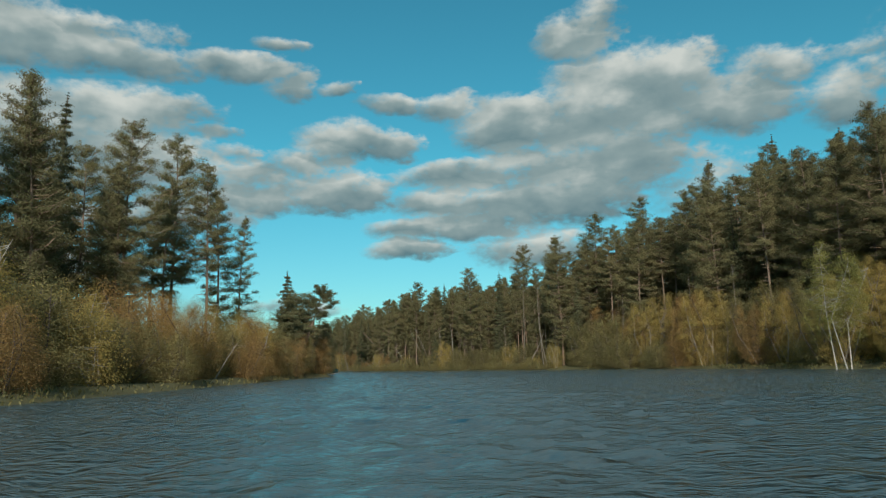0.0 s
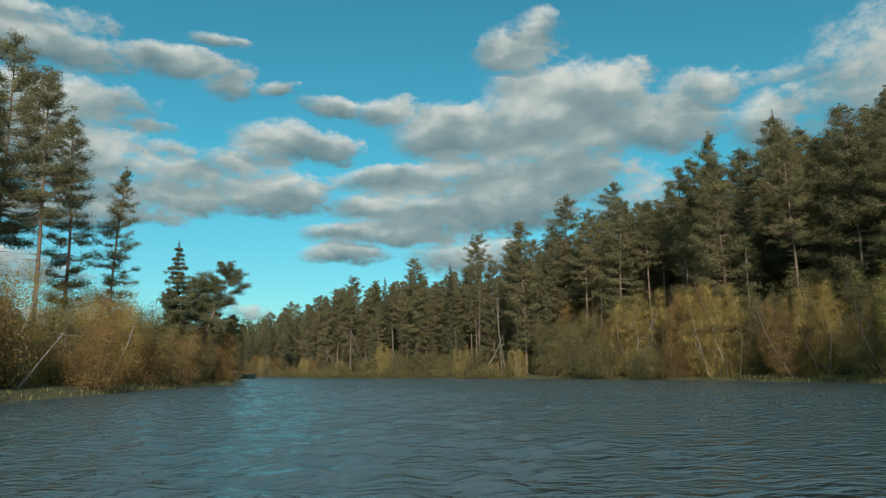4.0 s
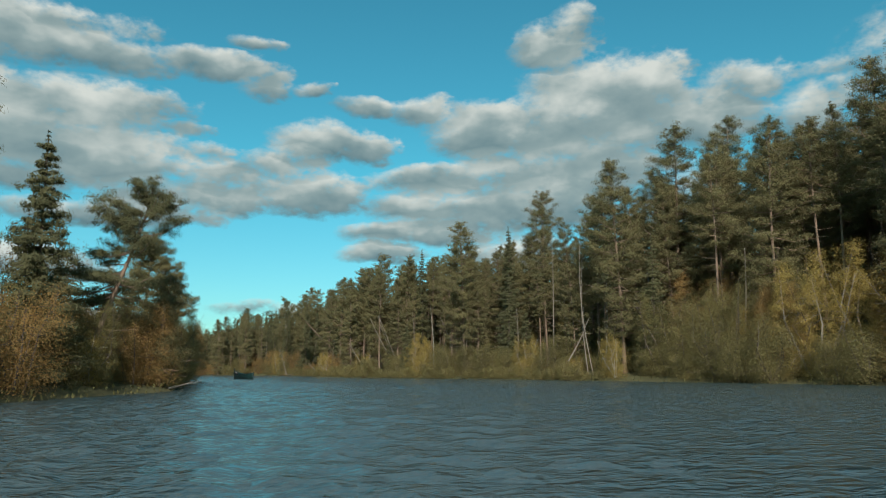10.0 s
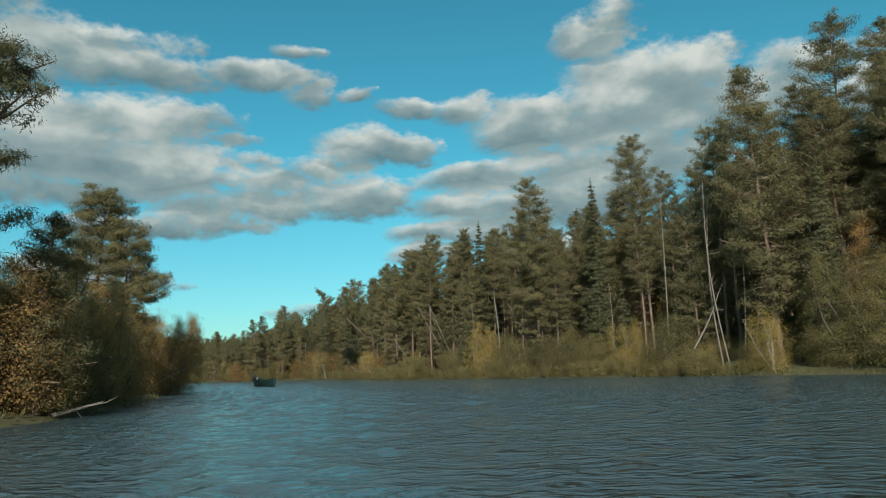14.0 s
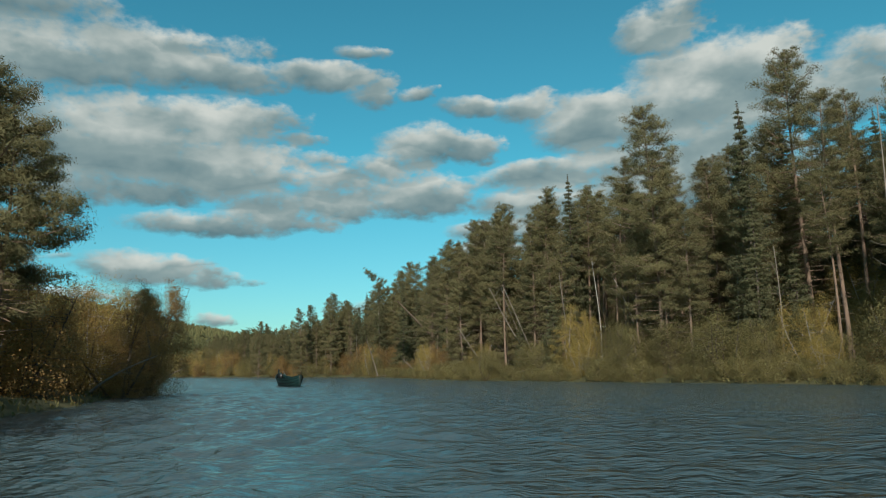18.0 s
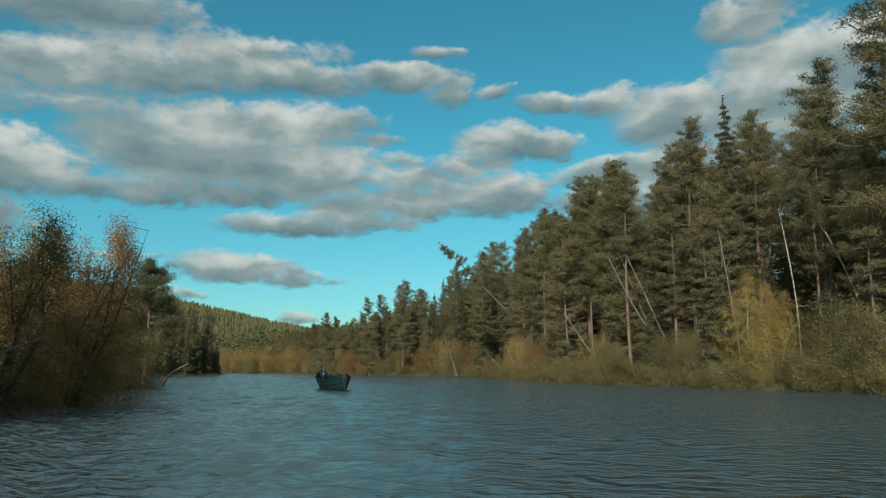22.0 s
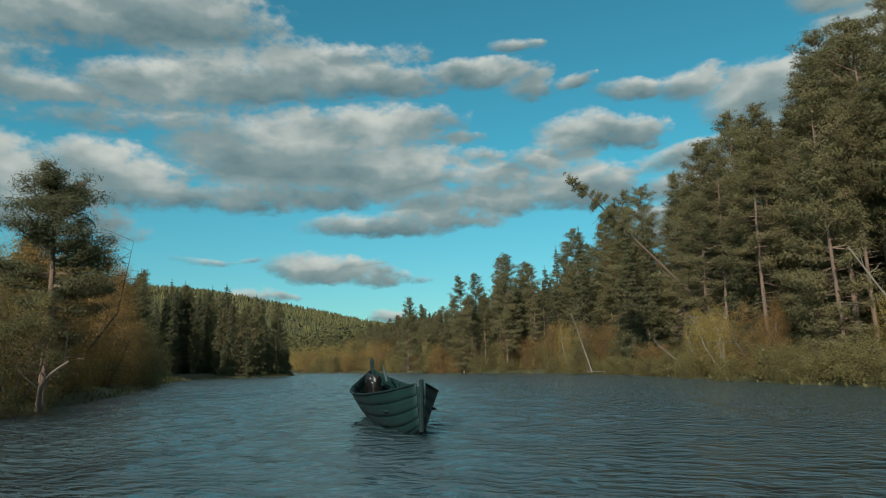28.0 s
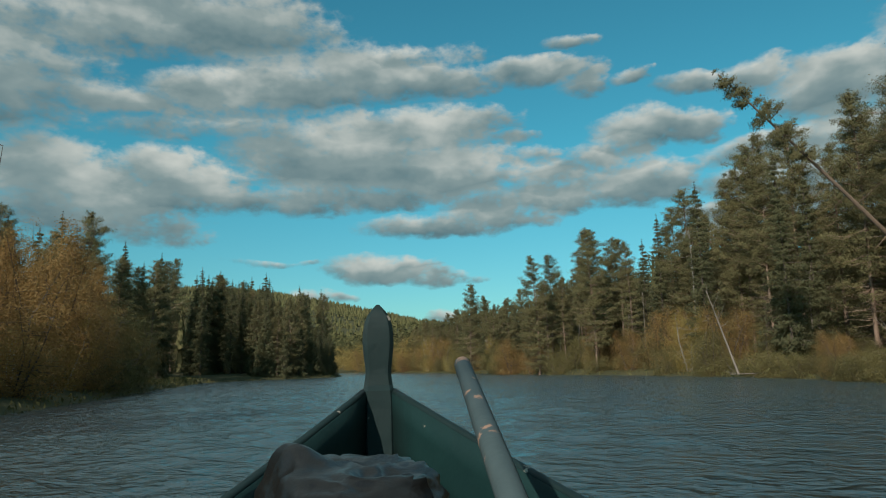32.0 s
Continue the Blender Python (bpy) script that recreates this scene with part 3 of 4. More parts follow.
def bank_point(line, s, off):
    """A place s metres along a bank line and off metres inland (to the right of the line if positive)."""
    for (ax, ay), (bx, by) in zip(line, line[1:]):
        d = math.hypot(bx - ax, by - ay)
        if s <= d:
            dx, dy = (bx - ax) / d, (by - ay) / d
            return ax + dx * s + dy * off, ay + dy * s - dx * off
        s -= d
    return bx, by


def reach_of(line):
    return sum(math.hypot(b[0] - a[0], b[1] - a[1]) for a, b in zip(line, line[1:]))


# ---- the woods ----
PINE_KINDS = (
    ("pine_tree", 16, 0.40, 2.8, 110, "tall pine with a reddish trunk and open dark green crown"),
    ("slender_pine", 18, 0.50, 2.6, 100, "tall slender pine with bare lower trunk"),
    ("bushy_pine", 14, 0.20, 2.7, 140, "mid-height pine with a bushy dark crown"),
    ("broad_pine", 17, 0.32, 3.3, 135, "broad pine with layered needle plates"),
    ("young_pine", 12, 0.07, 2.3, 140, "young pine with dense needles low down"),
    ("high_crowned_pine", 17, 0.58, 2.7, 80, "pine with a long bare trunk and small high crown"),
    ("narrow_pine", 15, 0.28, 2.0, 115, "narrow pine with short boughs and pointed tip"))
PINES = [Kind(pine(k, h, c, w, n, 54, l), "bank forest pines") for k, h, c, w, n, l in PINE_KINDS]
SPRUCES = [Kind(spruce(k, h, w, n, 20, l), "bank forest spruces") for k, h, w, n, l in (
    ("spruce_tree", 15, 2.0, 46, "dark pointed spruce with drooping boughs"),
    ("slim_spruce", 11, 1.5, 36, "slim dark spruce in the bank forest"),
    ("small_spruce", 6, 1.3, 22, "small dark spruce under the pines"))]
BUSHES = {
    "olive": [Kind(leafy("willow_bush", h, w, s, n, LEAF_OLIVE, BARK_DARK, "olive green willow bush at the water", "bush", 0.065), "willow bushes") for h, w, s, n in ((2.6, 3.2, 7, 13000), (3.6, 3.8, 7, 19000), (1.5, 2.6, 6, 9000))],
    "yellow": [Kind(leafy("birch_bush", h, w, s, n, LEAF_YELLOW, BARK_WHITE, "young birch with yellow autumn leaves", "bush", 0.062), "yellow birches") for h, w, s, n in ((5.0, 3.4, 4, 17000), (3.2, 3.0, 4, 12000))],
    "orange": [Kind(leafy("alder_bush", h, w, s, n, LEAF_ORANGE, BARK_DARK, "rust brown alder bush in autumn", "bush", 0.065), "rust coloured bushes") for h, w, s, n in ((4.6, 4.0, 6, 19000), (3.0, 3.4, 6, 13000))],
}
TALL = {
    "olive": Kind(leafy("tall_willow", 6.2, 5.0, 7, 40000, LEAF_OLIVE, BARK_DARK, "tall olive willow over the low shore", "willow", 0.062, spread=0.22, per=60), "tall shore willows"),
    "yellow": Kind(leafy("yellow_birch", 6.8, 4.4, 4, 32000, LEAF_YELLOW, DEADWOOD, "birch with yellowing leaves on the low shore", "birch", 0.06, spread=0.22, per=60), "yellow shore birches"),
    "orange": Kind(leafy("rust_alder", 6.4, 5.0, 6, 40000, LEAF_ORANGE, BARK_DARK, "tall rust brown alder on the low shore", "alder", 0.062, spread=0.22, per=60), "tall rust alders"),
}
HEIGHTS = {id(k): h for k, h in zip(PINES + SPRUCES, [row[1] for row in PINE_KINDS] + [15, 11, 6])}


def stand(kind, x, y, top, **more):
    """A tree whose tip reaches the height top over the water."""
    kind.put(x, y, size=(top - float(ground_z(x, y))) / HEIGHTS[id(kind)], **more)


# trees that mark the skyline of the right bank: place, height of the tip over the water, kind
SKYLINE = [
    (37, 76, 25, PINES[1]), (39.4, 79.6, 27, SPRUCES[0]), (28.4, 73, 22, PINES[6]), (19.3, 88, 19.7, PINES[3]), (28, 96.5, 24, PINES[0]), (14.7, 87.6, 16.9, PINES[2]),
    (12.1, 104, 18.6, PINES[3]), (3.9, 102.6, 15, PINES[3]), (0.1, 112, 13.9, SPRUCES[0]), (3.2, 108.7, 14.1, PINES[0]), (-2.4, 117.7, 13.1, PINES[2]), (-5, 130, 16.3, PINES[3]),
    (-17.7, 149, 14.1, PINES[0]), (-29, 155, 10.5, PINES[2]), (-34.8, 160, 9.7, PINES[4]), (-42.5, 164, 8.3, PINES[2]), (-21, 148, 11.2, SPRUCES[1]), (-12.2, 131, 11.7, PINES[2]),
    (-16, 144.9, 13.2, PINES[3]), (-13.5, 141, 12.8, PINES[2]), (-11.9, 137.5, 13.7, PINES[0]), (-10.1, 132, 13.4, PINES[3]), (-9.3, 129.9, 11.6, PINES[2]), (-7.9, 126.2, 11.2, PINES[4]),
    (-7.1, 124.1, 13.6, PINES[3]), (-6.2, 122.4, 13.3, PINES[0]), (-5.4, 120.2, 12.2, PINES[3]), (-35.5, 166.3, 10.7, PINES[2]), (-31, 162.3, 11.9, PINES[3]), (-28.6, 160.3, 10.7, PINES[2]),
    (-24.3, 155.4, 11.1, SPRUCES[0]), (-21.9, 152.7, 12, PINES[3]), (-19, 149.4, 11.7, PINES[2]), (-17.8, 147.4, 12.7, PINES[0]),
]
for x, y, top, kind in SKYLINE:
    stand(kind, x, y, top)


def roof_of_woods(x, y):
    """How high the tips of the right bank's trees reach at a place."""
    return 14.5 + float(np.interp(y, (40, 80, 92, 104, 118, 128, 150, 170, 220), (6.5, 3.2, 1.2, -0.8, -0.7, -0.4, -2.5, -5.5, -5.0))) + float(ground_z(x, y)) * 0.72


def right_woods():
    s = 64.0
    while s < 310:
        for row, off in enumerate((3.4, 6.2, 9.4, 13.0, 17.2, 22.0)):
            if 98 < s < 146 and row == 0:
                continue  # autumn birches and alders stand there
            if s < 160 and row > 2:  # the slope is thick with pines higher up
                x, y = bank_point(RIGHT, s + rng.uniform(-1.5, 1.5), off + rng.uniform(0.5, 4.5))
                stand(PINES[rng.integers(7)], x, y, roof_of_woods(x, y) * rng.uniform(0.9, 1.0))
            x, y = bank_point(RIGHT, s + rng.uniform(-1.5, 1.5), off + rng.uniform(-1.5, 1.5))
            c = rng.uniform()
            if row == 0:
                kind = PINES[(1, 5, 0, 2, 4, 6)[rng.integers(6)]] if c < 0.85 else SPRUCES[1]
            else:
                kind = PINES[rng.integers(7)] if c < 0.86 else SPRUCES[rng.integers(2)]
            top = roof_of_woods(x, y) * rng.uniform(0.84, 1.0) * ((0.84 if y > 112 else 0.70) if row == 0 else 1.0)
            stand(kind, x, y, max(top, float(ground_z(x, y)) + 5))
            if row < 4 and rng.uniform() < 0.22:
                x, y = bank_point(RIGHT, s + rng.uniform(-2, 2), off + rng.uniform(-2, 2))
                SPRUCES[2].put(x, y, size=rng.uniform(0.5, 1.0))
        s += 2.9 if s < 165 else 2.7


BANDS = ((60, 0.5, 0.2), (100, 0.5, 0.25), (138, 0.45, 0.35), (150, 0.65, 0.15), (185, 0.80, 0.08), (235, 0.55, 0.27), (330, 0.55, 0.2))


def tint_at(s, bands):
    for end, olive, orange in bands:
        if s < end:
            break
    c = rng.uniform()
    return "olive" if c < olive else "orange" if c < olive + orange else "yellow"


def right_bushes():
    s = 46.0
    while s < 330:
        kinds = BUSHES[tint_at(s, BANDS)]
        x, y = bank_point(RIGHT, s, rng.uniform(0.0, 2.8) + (3.8 if 106 < s < 127 else 0))
        kinds[rng.integers(len(kinds))].put(x, y, size=rng.uniform(0.55, 1.1) * (0.66 if 174 < s < 216 else 0.8 if 150 < s < 174 else 1.0))
        s += rng.uniform(1.3, 2.4)
    s = 100.0
    while s < 146:  # the tall autumn birches and alders on the slope
        c = rng.uniform()
        x, y = bank_point(RIGHT, s, rng.uniform(1.2, 7.0))
        TALL["yellow" if s < 110 or c < 0.32 else "orange" if c < 0.78 else "olive"].put(x, y, size=rng.uniform(0.62, 1.12))
        s += rng.uniform(1.1, 2.0)


def right_fringe():
    """Low willows that hang over the water's edge."""
    s = 150.0
    while s < 218:
        x, y = bank_point(RIGHT, s, rng.uniform(0.1, 1.0))
        BUSHES["olive"][2].put(x, y, size=rng.uniform(0.42, 0.75))
        s += rng.uniform(0.9, 1.7)


def right_thicket():
    """The soft olive undergrowth before the trunks."""
    s = 128.0
    while s < 300:
        kinds = BUSHES["olive" if rng.uniform() < 0.86 else "yellow"]
        x, y = bank_point(RIGHT, s, rng.uniform(2.8, 7.0))
        kinds[rng.integers(2)].put(x, y, size=rng.uniform(0.6, 1.0) * (0.66 if 174 < s < 216 else 0.8 if 150 < s < 174 else 1.0))
        if rng.uniform() < 0.7:  # deeper under the pines
            x, y = bank_point(RIGHT, s + rng.uniform(-1, 1), rng.uniform(7.0, 13.0))
            kinds[rng.integers(2)].put(x, y, size=rng.uniform(0.7, 1.1))
        s += rng.uniform(1.7, 2.7)


LEFT_TREES = [
    (-20.6, 52.0, 18.8, PINES[0]), (-18.5, 62.8, 14.8, PINES[6]), (-16.6, 48.4, 15.5, PINES[1]), (-17.6, 53.6, 14.9, PINES[6]), (-19, 41, 16.3, PINES[3]), (-22, 39, 17.2, SPRUCES[0]),
    (-21.5, 34, 16.3, PINES[2]), (-24, 45, 16, PINES[3]), (-22, 29, 15, PINES[0]), (-14.2, 61, 6.6, SPRUCES[2]),
    (-66, 143, 13.8, PINES[0]), (-72.5, 157, 12.2, PINES[3]), (-71.5, 167, 11, PINES[2]), (-66.5, 150.5, 11.5, SPRUCES[1]), (-62.5, 146, 10, PINES[2]), (-80, 158, 13.5, PINES[3]), (-71.2, 150.5, 13.1, SPRUCES[0]), (-82, 166.6, 14.6, PINES[0]), (-72, 161, 12, SPRUCES[0]), (-66, 148, 10, PINES[2]),
]


def left_woods():
    for x, y, top, kind in LEFT_TREES:
        stand(kind, x, y, top)
    s = 94.0
    while s < 112:  # the pines of the first point
        for off in (8, 12.5, 17):
            x, y = bank_point(LEFT, s + rng.uniform(-1.7, 1.7), -(off + rng.uniform(-1.3, 1.6)))
            stand(PINES[rng.integers(5)], x, y, rng.uniform(10.5, 15))
        s += 3.4
    s = 205.0
    while s < 330:  # the dark trees before the bend
        for off in (1.2, 3.5, 7.5, 12):
            x, y = bank_point(LEFT, s + rng.uniform(-1.7, 1.7), -(off + rng.uniform(-0.7, 1.6) + (5.0 if s < 232 else 0)))
            kind = PINES[rng.integers(2, 5)] if rng.uniform() < 0.4 else SPRUCES[rng.integers(2)]
            top = rng.uniform(8, 11.5) if off < 6 else rng.uniform(9, 13)
            if s > 232:  # the dark spur falls towards its tip
                top = min(top, (3.6 + 0.62 * math.hypot(x + 58.5, y - 168)) * rng.uniform(0.85, 1.05))
            if float(to_line(np.array([x]), np.array([y]), LEFT)[0]) < -0.6:
                stand(kind, x, y, top)
        s += 3.3 if s < 232 else 1.8

    s = 234.0
    while s < 268:  # low dark spruces at the foot of the spur
        x, y = bank_point(LEFT, s, -rng.uniform(0.5, 1.8))
        SPRUCES[2].put(x, y, size=rng.uniform(0.45, 0.85))
        s += 1.1


LEFT_BANDS = ((75, 0.5, 0.1), (126, 0.5, 0.2), (175, 0.35, 0.5), (215, 0.35, 0.25), (340, 0.5, 0.3))


def left_bushes():
    s = 80.0
    while s < 206:
        kinds = BUSHES[tint_at(s, LEFT_BANDS)]
        x, y = bank_point(LEFT, s, -rng.uniform(0.8, 3.4))
        kinds[rng.integers(len(kinds))].put(x, y, size=rng.uniform(0.6, 1.1))
        s += rng.uniform(1.2, 2.1)
    s = 82.0
    while s < 126:  # tall willows under the first pines
        kinds = BUSHES["olive" if rng.uniform() < 0.45 else "yellow" if rng.uniform() < 0.65 else "orange"]
        x, y = bank_point(LEFT, s, -rng.uniform(2.5, 5.5))
        kinds[0 if len(kinds) == 2 else 1].put(x, y, size=rng.uniform(0.85, 1.2))
        s += rng.uniform(1.6, 2.6)
    s = 128.0
    while s < 206:  # birches and alders of the low shore
        c = rng.uniform()
        x, y = bank_point(LEFT, s, -rng.uniform(2.6, 6.5))
        TALL["olive" if c < (0.42 if s < 185 else 0.25) else "orange" if c < 0.82 else "yellow"].put(x, y, size=rng.uniform(0.72, 1.02) * (0.7 if s < 147 or 157 < s < 180 else 1.0))
        s += rng.uniform(1.7, 2.7)


for x, y, size in ((-11.7, 67.6, 0.5), (-12.3, 70.0, 0.6), (-13.2, 72.8, 0.6), (-14.0, 75.6, 0.55), (-13.0, 68.8, 0.66), (-14.6, 71.4, 0.7), (-13.4, 65.4, 0.55), (-12.8, 62.6, 0.5), (-26.6, 105.4, 0.5), (-30.6, 105.2, 0.6), (-31.8, 110, 0.66), (-25.4, 101, 0.6), (-33.5, 112.5, 0.9)):
    TALL["olive" if size < 0.88 else "orange"].put(x, y, size=size)
right_woods()
right_bushes()
right_thicket()
right_fringe()
left_woods()
left_bushes()


def far_woods():
    """The wooded hill and the shores past the bend, as two masses of small trees."""
    def firs(x, y, z, h, w, rings, n):
        """Ragged stacked cones, vectorised."""
        count, vs, fs = len(x), [], []
        for k in range(rings):
            low, high = (0.10 + 0.66 * k / rings), (0.10 + 0.66 * k / rings + 0.55 if k < rings - 1 else 1.0)
            a = 6.283 * np.arange(n)[None] / n + rng.uniform(0, 6, (count, 1))
            r = (w * (1 - 0.72 * k / rings))[:, None] * rng.uniform(0.55, 1.2, (count, n))
            ring = np.stack([x[:, None] + r * np.cos(a), y[:, None] + r * np.sin(a), z[:, None] + h[:, None] * (low - rng.uniform(0, 0.07, (count, n)))], -1)
            tip = np.stack([x + rng.normal(size=count) * 0.1, y, z + h * min(high, 1.0)], -1)[:, None]
            block = np.concatenate([ring, tip], 1)
            base = sum(len(b) for b in vs) + (n + 1) * np.arange(count)[:, None]
            j = np.arange(n)[None]
            fs.append(np.stack([base + j, base + (j + 1) % n, base + n + 0 * j], -1).reshape(-1, 3))
            vs.append(block.reshape(-1, 3))
        return np.concatenate(vs), np.concatenate(fs)

    def scatter(count, near, far, low, high, power=1.3):
        d, a = near + (far - near) * rng.uniform(size=count) ** power, np.radians(rng.uniform(low, high, count))
        x, y = -20 - d * np.sin(a), 100 + d * np.cos(a)
        shore = np.maximum(to_line(x, y, RIGHT), -to_line(x, y, LEFT))
        ok = shore > np.where(d < 240, 15, 3)
        return x[ok], y[ok]

    def crowns(x, y, z, h, w, k, grow=1.0):
        """Rough tree crowns of k wedges each round a dark core."""
        idx = np.repeat(np.arange(len(x)), k)
        u = rng.uniform(0, 1, len(idx)) ** 0.8
        a, r = rng.uniform(0, 6.283, len(idx)), rng.uniform(0.25, 1, len(idx)) * w[idx] * (1.02 - u) ** 0.6
        c = np.stack([x[idx] + r * np.cos(a), y[idx] + r * np.sin(a), z[idx] + h[idx] * (0.16 + 0.82 * u)], -1)
        ways = np.stack([np.cos(a), np.sin(a), rng.normal(size=len(idx)) * 0.5 + 0.1], -1)
        v, f = needles(c, ways, h[idx] * rng.uniform(0.035, 0.075, len(idx)) * grow, h[idx] * rng.uniform(0.007, 0.015, len(idx)) * grow)
        if grow > 1:
            return np.array(v), np.array(f)
        cv, cf = firs(x, y, z, h * 0.97, w * 0.6, 2, 5)
        return np.concatenate([np.array(v), cv]), np.concatenate([np.array(f), cf + len(v)])

    masses = []
    x, y = scatter(2600, 150, 480, 4, 70, 1.0)
    masses.append((x, y, 6.0, 12.0, 0, 110))
    x, y = scatter(9000, 480, 1500, 12, 66, 1.0)
    masses.append((x, y, 6.0, 11.0, 2, 6))
    x, y = bank_points(RIGHT, rng.uniform(60, 300, 900), rng.uniform(24, 65, 900))
    masses.append((x, y, 10.0, 15.0, 0, 260))
    x, y = bank_points(LEFT, rng.uniform(108, 330, 550), -rng.uniform(20, 60, 550))
    inland = to_line(x, y, LEFT) < -14
    x, y = x[inland], y[inland]
    masses.append((x, y, 6.0, 9.5, 0, 220))
    x, y = scatter(9000, 1500, 2500, 14, 62, 1.0)
    masses.append((x, y, 16.0, 24.0, 2, 5))
    verts, faces, n0 = [], [], 0
    for number, (x, y, low, high, rings, n) in enumerate(masses):
        h = rng.uniform(low, high, len(x))
        w = h * rng.uniform(0.13, 0.24, len(x)) * (1.7 if rings else 1.0)
        sink = 7.0 if low > 15 else 0.3
        v, f = firs(x, y, ground_z(x, y) - sink, h, w, rings, n) if rings else crowns(x, y, ground_z(x, y) - 0.3, h, w * (1.5 if number == 0 else 1.0), n, 2.2 if number == 0 else 1.0)
        if number == 0:
            near = v, f
            continue
        if number == 1:
            v, f = np.concatenate([near[0], v]), np.concatenate([near[1], f + len(near[0])])
            tagged(new("mid_forest", mesh_from("mid_forest", v.tolist(), f.tolist(), FARMID)), "sunlit olive green woods behind the river bend", "forest", kind="stuff")
            continue
        verts.append(v)
        faces.append(f + n0)
        n0 += len(v)
    tagged(new("far_forest", mesh_from("far_forest", np.concatenate(verts).tolist(), np.concatenate(faces).tolist(), FARWOOD)), "dark conifer forest behind the bank trees", "forest", kind="stuff")
    x, y = bank_points(RIGHT, rng.uniform(285, 470, 420), rng.uniform(0.5, 12, 420))
    x2, y2 = bank_points(LEFT, rng.uniform(330, 470, 160), -rng.uniform(0.5, 8, 160))
    x3, y3 = scatter(420, 200, 520, 10, 60, 1.0)
    x, y = np.concatenate([x, x2, x3]), np.concatenate([y, y2, y3])
    z, h = ground_z(x, y), rng.uniform(2.5, 6, len(x))
    k = 260
    idx = np.repeat(np.arange(len(x)), k)
    up = rng.uniform(0.05, 1, len(idx))
    c = np.stack([x[idx], y[idx], z[idx] + h[idx] * up], -1)
    c[:, :2] += rng.normal(size=(len(idx), 2)) * (h[idx] * 0.28 * np.sin(np.pi * np.clip(up, 0.12, 0.95)) + 0.1)[:, None]
    mesh = mesh_from("far_birches", *needles(c, rng.normal(size=(len(idx), 3)), rng.uniform(0.15, 0.32, len(idx)), rng.uniform(0.05, 0.11, len(idx))), FARGOLD)
    tagged(new("far_birches", mesh), "distant golden birches along the far shore", "forest", kind="stuff")


far_woods()


def shore_grass():
    """Sedge and grass at the water's edge, thick on the pale flats."""
    flats = ((0, 108, 124, 3.0), (0, 172, 216, 0.15), (0, 150, 158, 0.5), (0, 236, 246, 0.6), (1, 70, 84, 1.6), (1, 104, 118, 0.2), (1, 206, 226, 1.6))
    pts = []
    for side, line in enumerate((RIGHT, LEFT)):
        sign = 1 if side == 0 else -1
        s = np.arange(50, 320, 0.7)
        thick = np.full(s.shape, 0.06)
        for sd, a, b, w in flats:
            if sd == side:
                thick = np.where((s > a) & (s < b), np.maximum(thick, w), thick)
        count = (4 + 45 * np.minimum(thick, 2)).astype(int)
        idx = np.repeat(np.arange(len(s)), count)
        x, y = bank_points(line, s[idx] + rng.uniform(0, 0.7, len(idx)), sign * rng.uniform(-0.15, 0.5 + thick[idx] * 1.3))
        pts.append(np.stack([x, y, np.maximum(ground_z(x, y), 0) - 0.03], -1))
    pts = np.concatenate(pts)
    n = len(pts)
    ways = np.concatenate([rng.normal(size=(n, 2)) * 0.45, np.ones((n, 1))], 1)
    mesh = mesh_from("shore_grass", *blades(pts, ways, rng.uniform(0.08, 0.26, n), rng.uniform(0.02, 0.05, n)), GRASS)
    tagged(new("shore_grass", mesh), "pale green sedge and grass along the water", "grass", kind="stuff")


shore_grass()


# ---- single trees, fallen trunks and logs ----
stray = pine("crooked_pine", 7.7, 0.42, 2.8, 84, 130, "leaning crooked pine with wide layered crown at the water", 0.14, 0.35, (0.28, -0.04), leaf=NEEDLES_DARK, pad=0.18, gaps=0.4, blunt=0.42, needle=(0.13, 0.013))
Kind(stray, "").put(-13.6, 64.3, 0, 1.0)
stray = spruce("shore_spruce", 8.9, 2.1, 27, 34, "open dark spruce with spaced boughs at the point")
Kind(stray, "").put(-13.7, 60.9, 0, 1.0)
stray = pine("drooping_pine", 4.8, 0.12, 1.7, 60, 120, "dense dark pine with drooping boughs at the point", 0.12, 0.2, pad=0.22, needle=(0.13, 0.013))
Kind(stray, "").put(-11.6, 67.2, 10, 1.0)
stray = pine("wide_pine", 9.0, 0.34, 2.9, 105, 130, "wide shaggy pine with drooping lower boughs behind the point", 0.13, 0.2, pad=0.21, gaps=0.3, blunt=0.5, needle=(0.13, 0.013))
Kind(stray, "").put(-17.7, 81.0, 0, 1.0)
stray = pine("wide_pine", 7.3, 0.30, 2.3, 80, 130, "smaller shaggy pine beside the wide one", 0.10, 0.2, pad=0.21, gaps=0.3, blunt=0.5, needle=(0.13, 0.013))
Kind(stray, "").put(-16.5, 80.9, 0, 1.0)
stray = pine("shore_pine", 6.6, 0.24, 2.1, 90, 130, "lone round-crowned dark pine on the low shore", 0.13, 0.12, leaf=NEEDLES_DARK, pad=0.23, gaps=0.3, blunt=0.5, needle=(0.13, 0.013))
Kind(stray, "").put(-28.1, 107.7, 40, 0.96)


def leaning_pine():
    """The half-fallen pine that hangs over the river from the right bank."""
    foot, tip = Vector((-9.6, 137.2, 0.6)), Vector((-18.5, 129.8, 10.4))
    way = tip - foot
    thing = pine("leaning_pine", way.length, 0.72, 0.85, 46, 60, "half-fallen pine leaning over the river with bare pinkish trunk", 0.14, 0.12, pad=0.22)
    thing.matrix_basis = Matrix.Translation(foot) @ way.to_track_quat("Z", "Y").to_matrix().to_4x4()
    return thing


leaning_pine()

